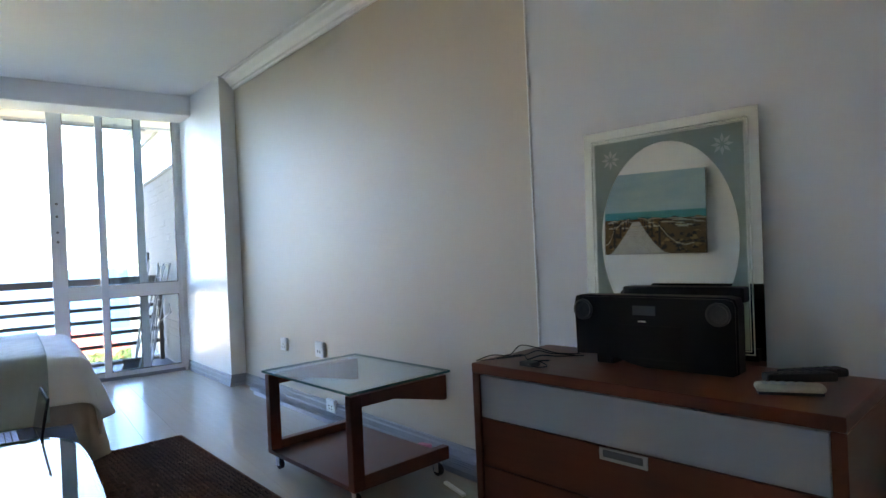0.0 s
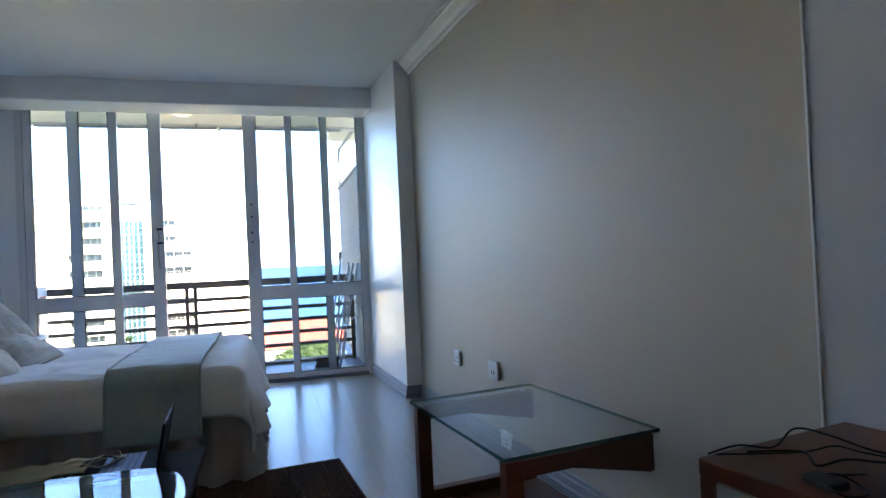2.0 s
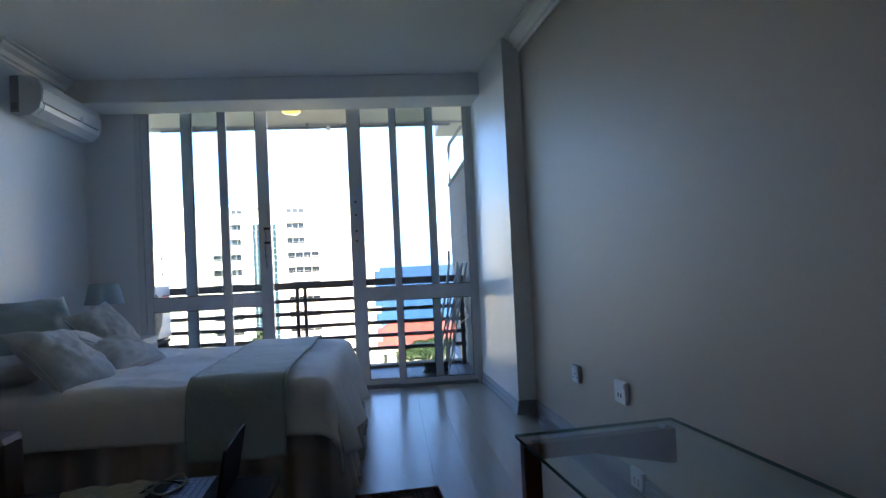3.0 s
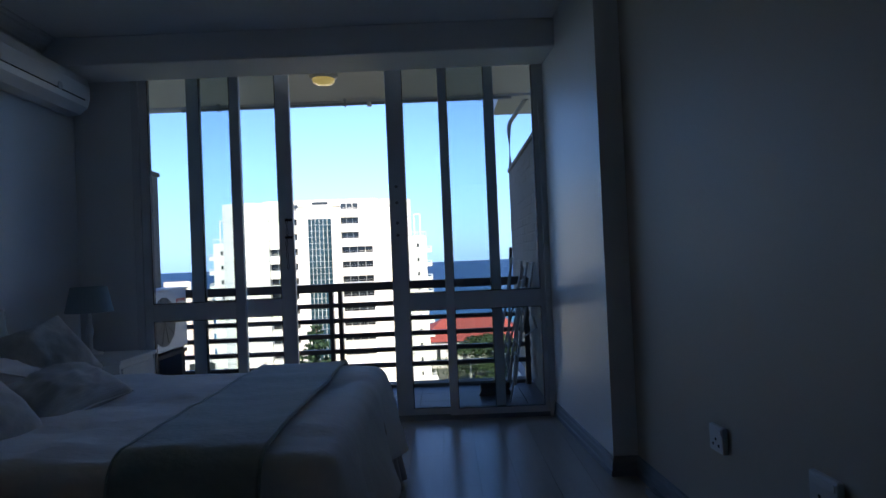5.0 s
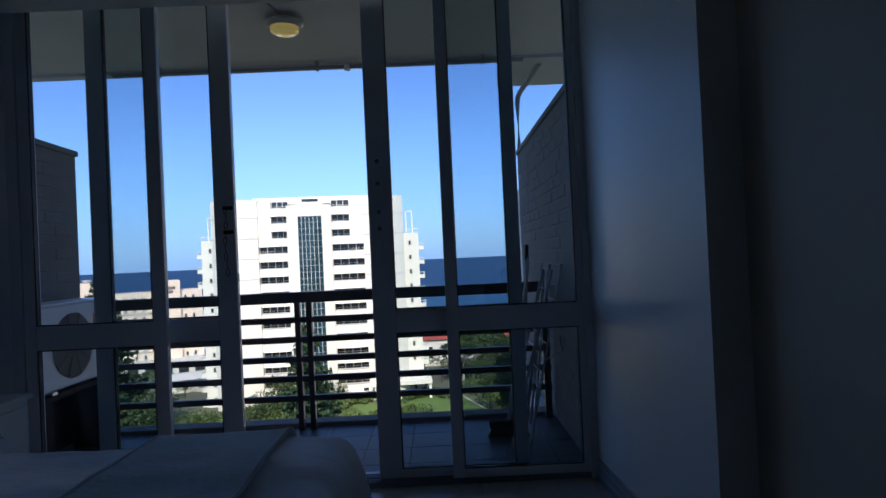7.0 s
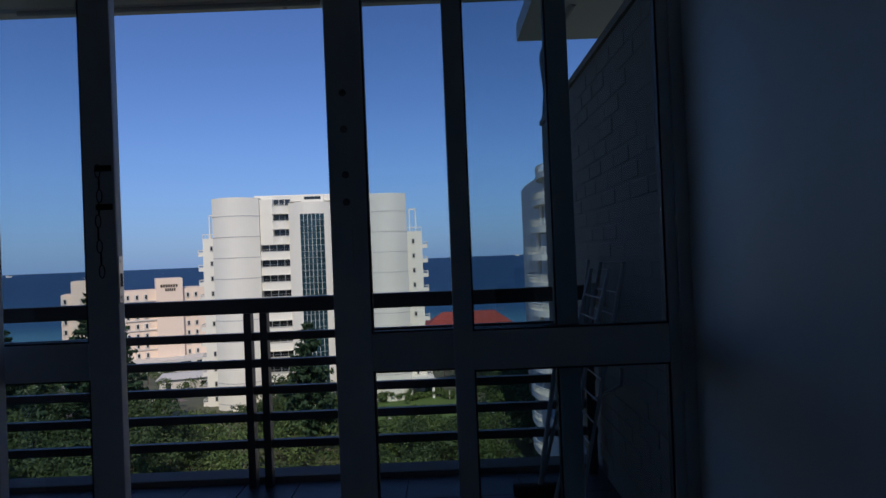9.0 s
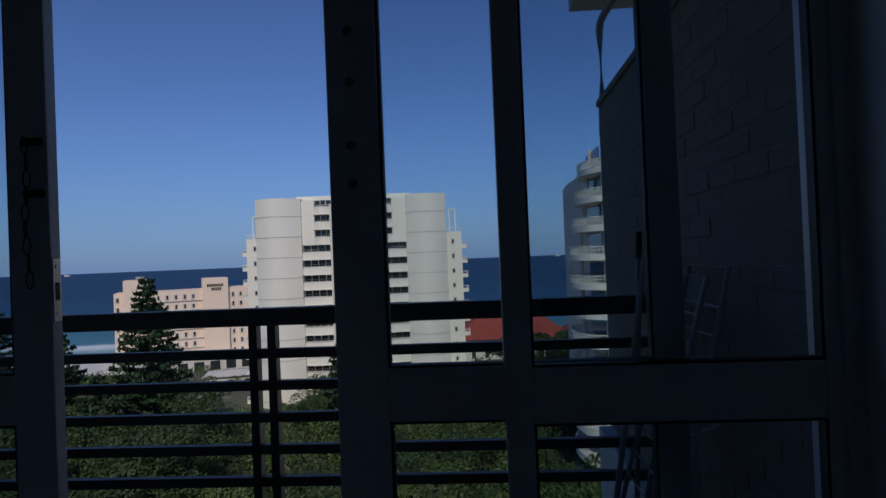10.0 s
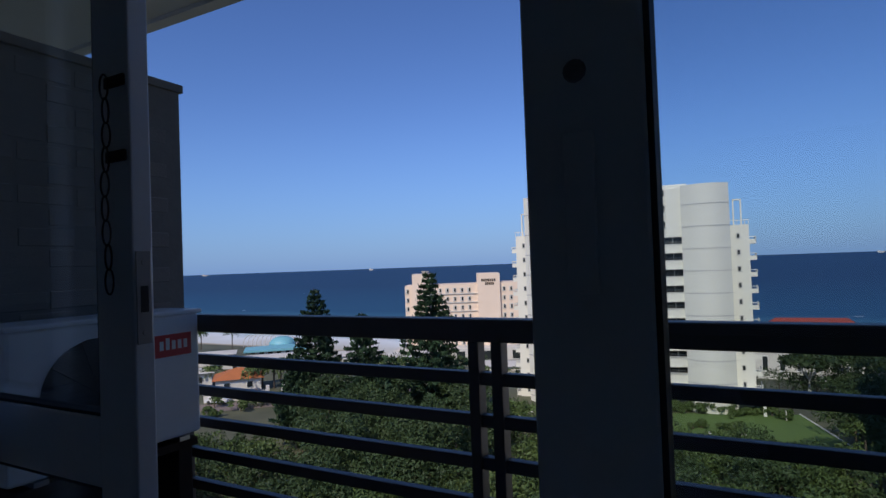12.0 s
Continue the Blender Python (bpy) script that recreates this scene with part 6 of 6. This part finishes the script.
for _ in range(430):
    yaw, d = rng.uniform(-22, 62), rng.uniform(30, 98)
    if -5 < yaw < 9.5 and 73 < d < 97 or 19 < yaw < 25 and 84 < d < 100 or yaw > 43 and d > 80:
        continue
    r, h = rng.uniform(1.4, 3.6), rng.uniform(1.5, 6.0)
    if yaw < -5 and d > 66:
        h += 3
    if -5 < yaw < 9.5:
        h = min(h, 1.0 + 20 * (1 - d / 76))
    if yaw > 42:
        h = min(h, 3.2)
    dark = rng.random() < 0.6
    clump(yaw, d, r, h, 560 if d < 70 else 360, "umbrella_leaf" if dark else "leaf")
for _ in range(40):
    clump(rng.uniform(-16, 0), rng.uniform(104, 132), rng.uniform(2.5, 4), rng.uniform(3, 5.5), 240, "umbrella_leaf")
for _ in range(56):
    clump(rng.uniform(27, 42.5), rng.uniform(52, 80), rng.uniform(1.8, 3.2), rng.uniform(5, 10.0), 560, "umbrella_leaf")
for _ in range(30):
    clump(rng.uniform(-1, 9), rng.uniform(91.5, 94.5), rng.uniform(0.5, 1.1), rng.uniform(0.6, 1.5), 420)
for _ in range(10):
    clump(rng.uniform(2.5, 7), rng.uniform(82, 86), rng.uniform(0.4, 0.8), rng.uniform(0.5, 1.0), 420)
for _ in range(24):
    clump(rng.uniform(-22, -5.5), rng.uniform(74, 98), rng.uniform(2.2, 3.5), rng.uniform(4, 8), 520, "umbrella_leaf")
for _ in range(26):
    clump(rng.uniform(20, 42), rng.uniform(116, 150), rng.uniform(2, 3), rng.uniform(2, 4), 170)
for _ in range(14):
    clump(rng.uniform(43.5, 54), rng.uniform(98, 108), rng.uniform(0.8, 1.6), rng.uniform(0.8, 1.8), 300)
for _ in range(26):
    clump(rng.uniform(9, 20), rng.uniform(88, 92), rng.uniform(0.8, 1.5), rng.uniform(1, 2), 420)
tagged(leaves("shrubs", np.concatenate(crowns["leaf"][0]), np.concatenate(crowns["leaf"][1]), 0.125, M["leaf"]), "dense bright green garden shrubs", "shrubs", kind="stuff")
tagged(leaves("woodland", np.concatenate(crowns["umbrella_leaf"][0]), np.concatenate(crowns["umbrella_leaf"][1]), 0.125, M["umbrella_leaf"]), "dark green low coastal trees", "trees", kind="stuff")
tagged(part("shrub_stems", trunks, M["bark"]), "thin brown stems under the shrubs", "stems", kind="stuff")
for yaw, d, L in ((36.0, 3600, 30), (51, 3900, 34), (-7.5, 3800, 34)):
    x, y = ray_xy(yaw, d)
    s = thing("ship", "small pale cargo ship far out at sea", "ship", (x, y, -29.4), yaw, group="ships on the horizon")
    part("hull", prism([(-L / 2, 6), (-L / 2 + 4, 0), (L / 2 - 6, 0), (L / 2, 7)], -3, 3, "y"), M["house_wall"], s)
    part("bridge", box(-L / 2 + 3, -L / 2 + 14, -2.5, 2.5, 6, 11), M["house_wall"], s)

# ---- pieces: floor planks, balcony tiles, brick walls ----
sub = structure("floor", box(-1.7, 3.4, -2.8, 6.0, -0.12, -0.004), M["subfloor"])


def piece(mesh, parent, name, m):
    ob = new(name, mesh)
    ob.parent = parent
    ob.matrix_basis = m
    return ob


def mesh_of(name, bm, material):
    me = bpy.data.meshes.new(name)
    bm.to_mesh(me)
    bm.free()
    me.materials.append(material)
    return me


PLW, PLL = 0.193, 1.285
plank_me = mesh_of("plank", bx(bmesh.new(), 0.0004, PLW - 0.0004, 0.0004, PLL - 0.0004, -0.008, 0.0), M["laminate"])
for i in range(23):
    off = (0.37 * i) % 1.0 * PLL
    for j in range(8):
        y = -2.75 - off + j * PLL
        if y + PLL > 5.99 or y < -2.76:
            continue
        piece(plank_me, sub, "plank", pose(-1.30 + i * PLW, y, 0.0))
    first = PLL - off
    if off > 0.02:
        start = mesh_of("plank_start", bx(bmesh.new(), 0.0004, PLW - 0.0004, 0.0, first - 0.0004, -0.008, 0.0), M["laminate"])
        piece(start, sub, "plank", pose(-1.30 + i * PLW, -2.75, 0.0))
    top = -2.75 - off + math.floor((5.99 + 2.75 + off) / PLL) * PLL
    end = mesh_of("plank_end", bx(bmesh.new(), 0.0004, PLW - 0.0004, 0.0004, 5.99 - top, -0.008, 0.0), M["laminate"])
    if 5.99 - top > 0.02:
        piece(end, sub, "plank", pose(-1.30 + i * PLW, top, 0.0))

bal_floor = structure("balcony_floor", box(-1.5, 2.7, 6.2, 7.42, BF - 0.012, BF - 0.004), M["mortar"])
tile_me = mesh_of("tile", bx(bmesh.new(), 0.002, 0.298, 0.002, 0.298, -0.004, 0.004, 0.0015, seg=1), M["tile"])
for i in range(14):
    for j in range(4):
        piece(tile_me, bal_floor, "tile", pose(-1.5 + i * 0.3, 6.2 + j * 0.3, BF))


def brick_wall(name, x0, y0, x1, y1, z1, thick, face):
    """A one-brick balcony wall from a floor point to another, with proud bricks on the face seen."""
    a, b = Vector((x0, y0, 0)), Vector((x1, y1, 0))
    L = (b - a).length
    ang = math.degrees(math.atan2(b.y - a.y, b.x - a.x))
    core = part(name, box(0, L - 0.004, 0.006, thick - 0.006, BF, z1 - 0.006), M["mortar"])
    core.matrix_basis = pose(a.x, a.y, 0, 0, 0, ang)
    tagged(core, kind="structure")
    bl, bh, gap = 0.222, 0.073, 0.012
    full = mesh_of("brick", bx(bmesh.new(), 0, bl, 0, 0.05, 0, bh, 0.004, seg=1), M["brick"])
    half = mesh_of("brick_half", bx(bmesh.new(), 0, bl / 2 - gap / 2, 0, 0.05, 0, bh, 0.004, seg=1), M["brick"])
    rows_n = int((z1 - BF) / (bh + gap))
    r = random.Random(5)
    for k in range(rows_n):
        z = BF + k * (bh + gap)
        x = 0.0
        if k % 2:
            piece(half, core, "brick", pose(0, face + r.uniform(-0.002, 0.002), z))
            x = bl / 2 + gap / 2
        while x + bl <= L + 0.03:
            piece(full, core, "brick", pose(x, face + r.uniform(-0.0025, 0.0025), z))
            x += bl + gap
    part("coping", box(-0.0, L + 0.01, -0.012, thick + 0.012, z1 - 0.006, z1 + 0.035, 0.004), M["brick"], core)
    return core


brick_wall("wall_balcony_right", 2.285, 8.885, 2.255, 6.2, 2.19, 0.14, 0.0042)
brick_wall("wall_balcony_left", -1.24, 6.2, -1.31, 7.44, 2.09, 0.14, 0.0042)
dp = thing("down_pipe", "grey rainwater pipe bent up to the soffit", "pipe", (2.335, 8.82, 0))
part("pipe", tube([(-0.03, 0, 2.2), (-0.03, 0, 2.70), (-0.025, -0.012, 2.75), (-0.01, -0.05, 2.79), (0.05, -0.24, 2.86), (0.12, -0.48, 2.945)], 0.026, 10), M["galv"], dp)
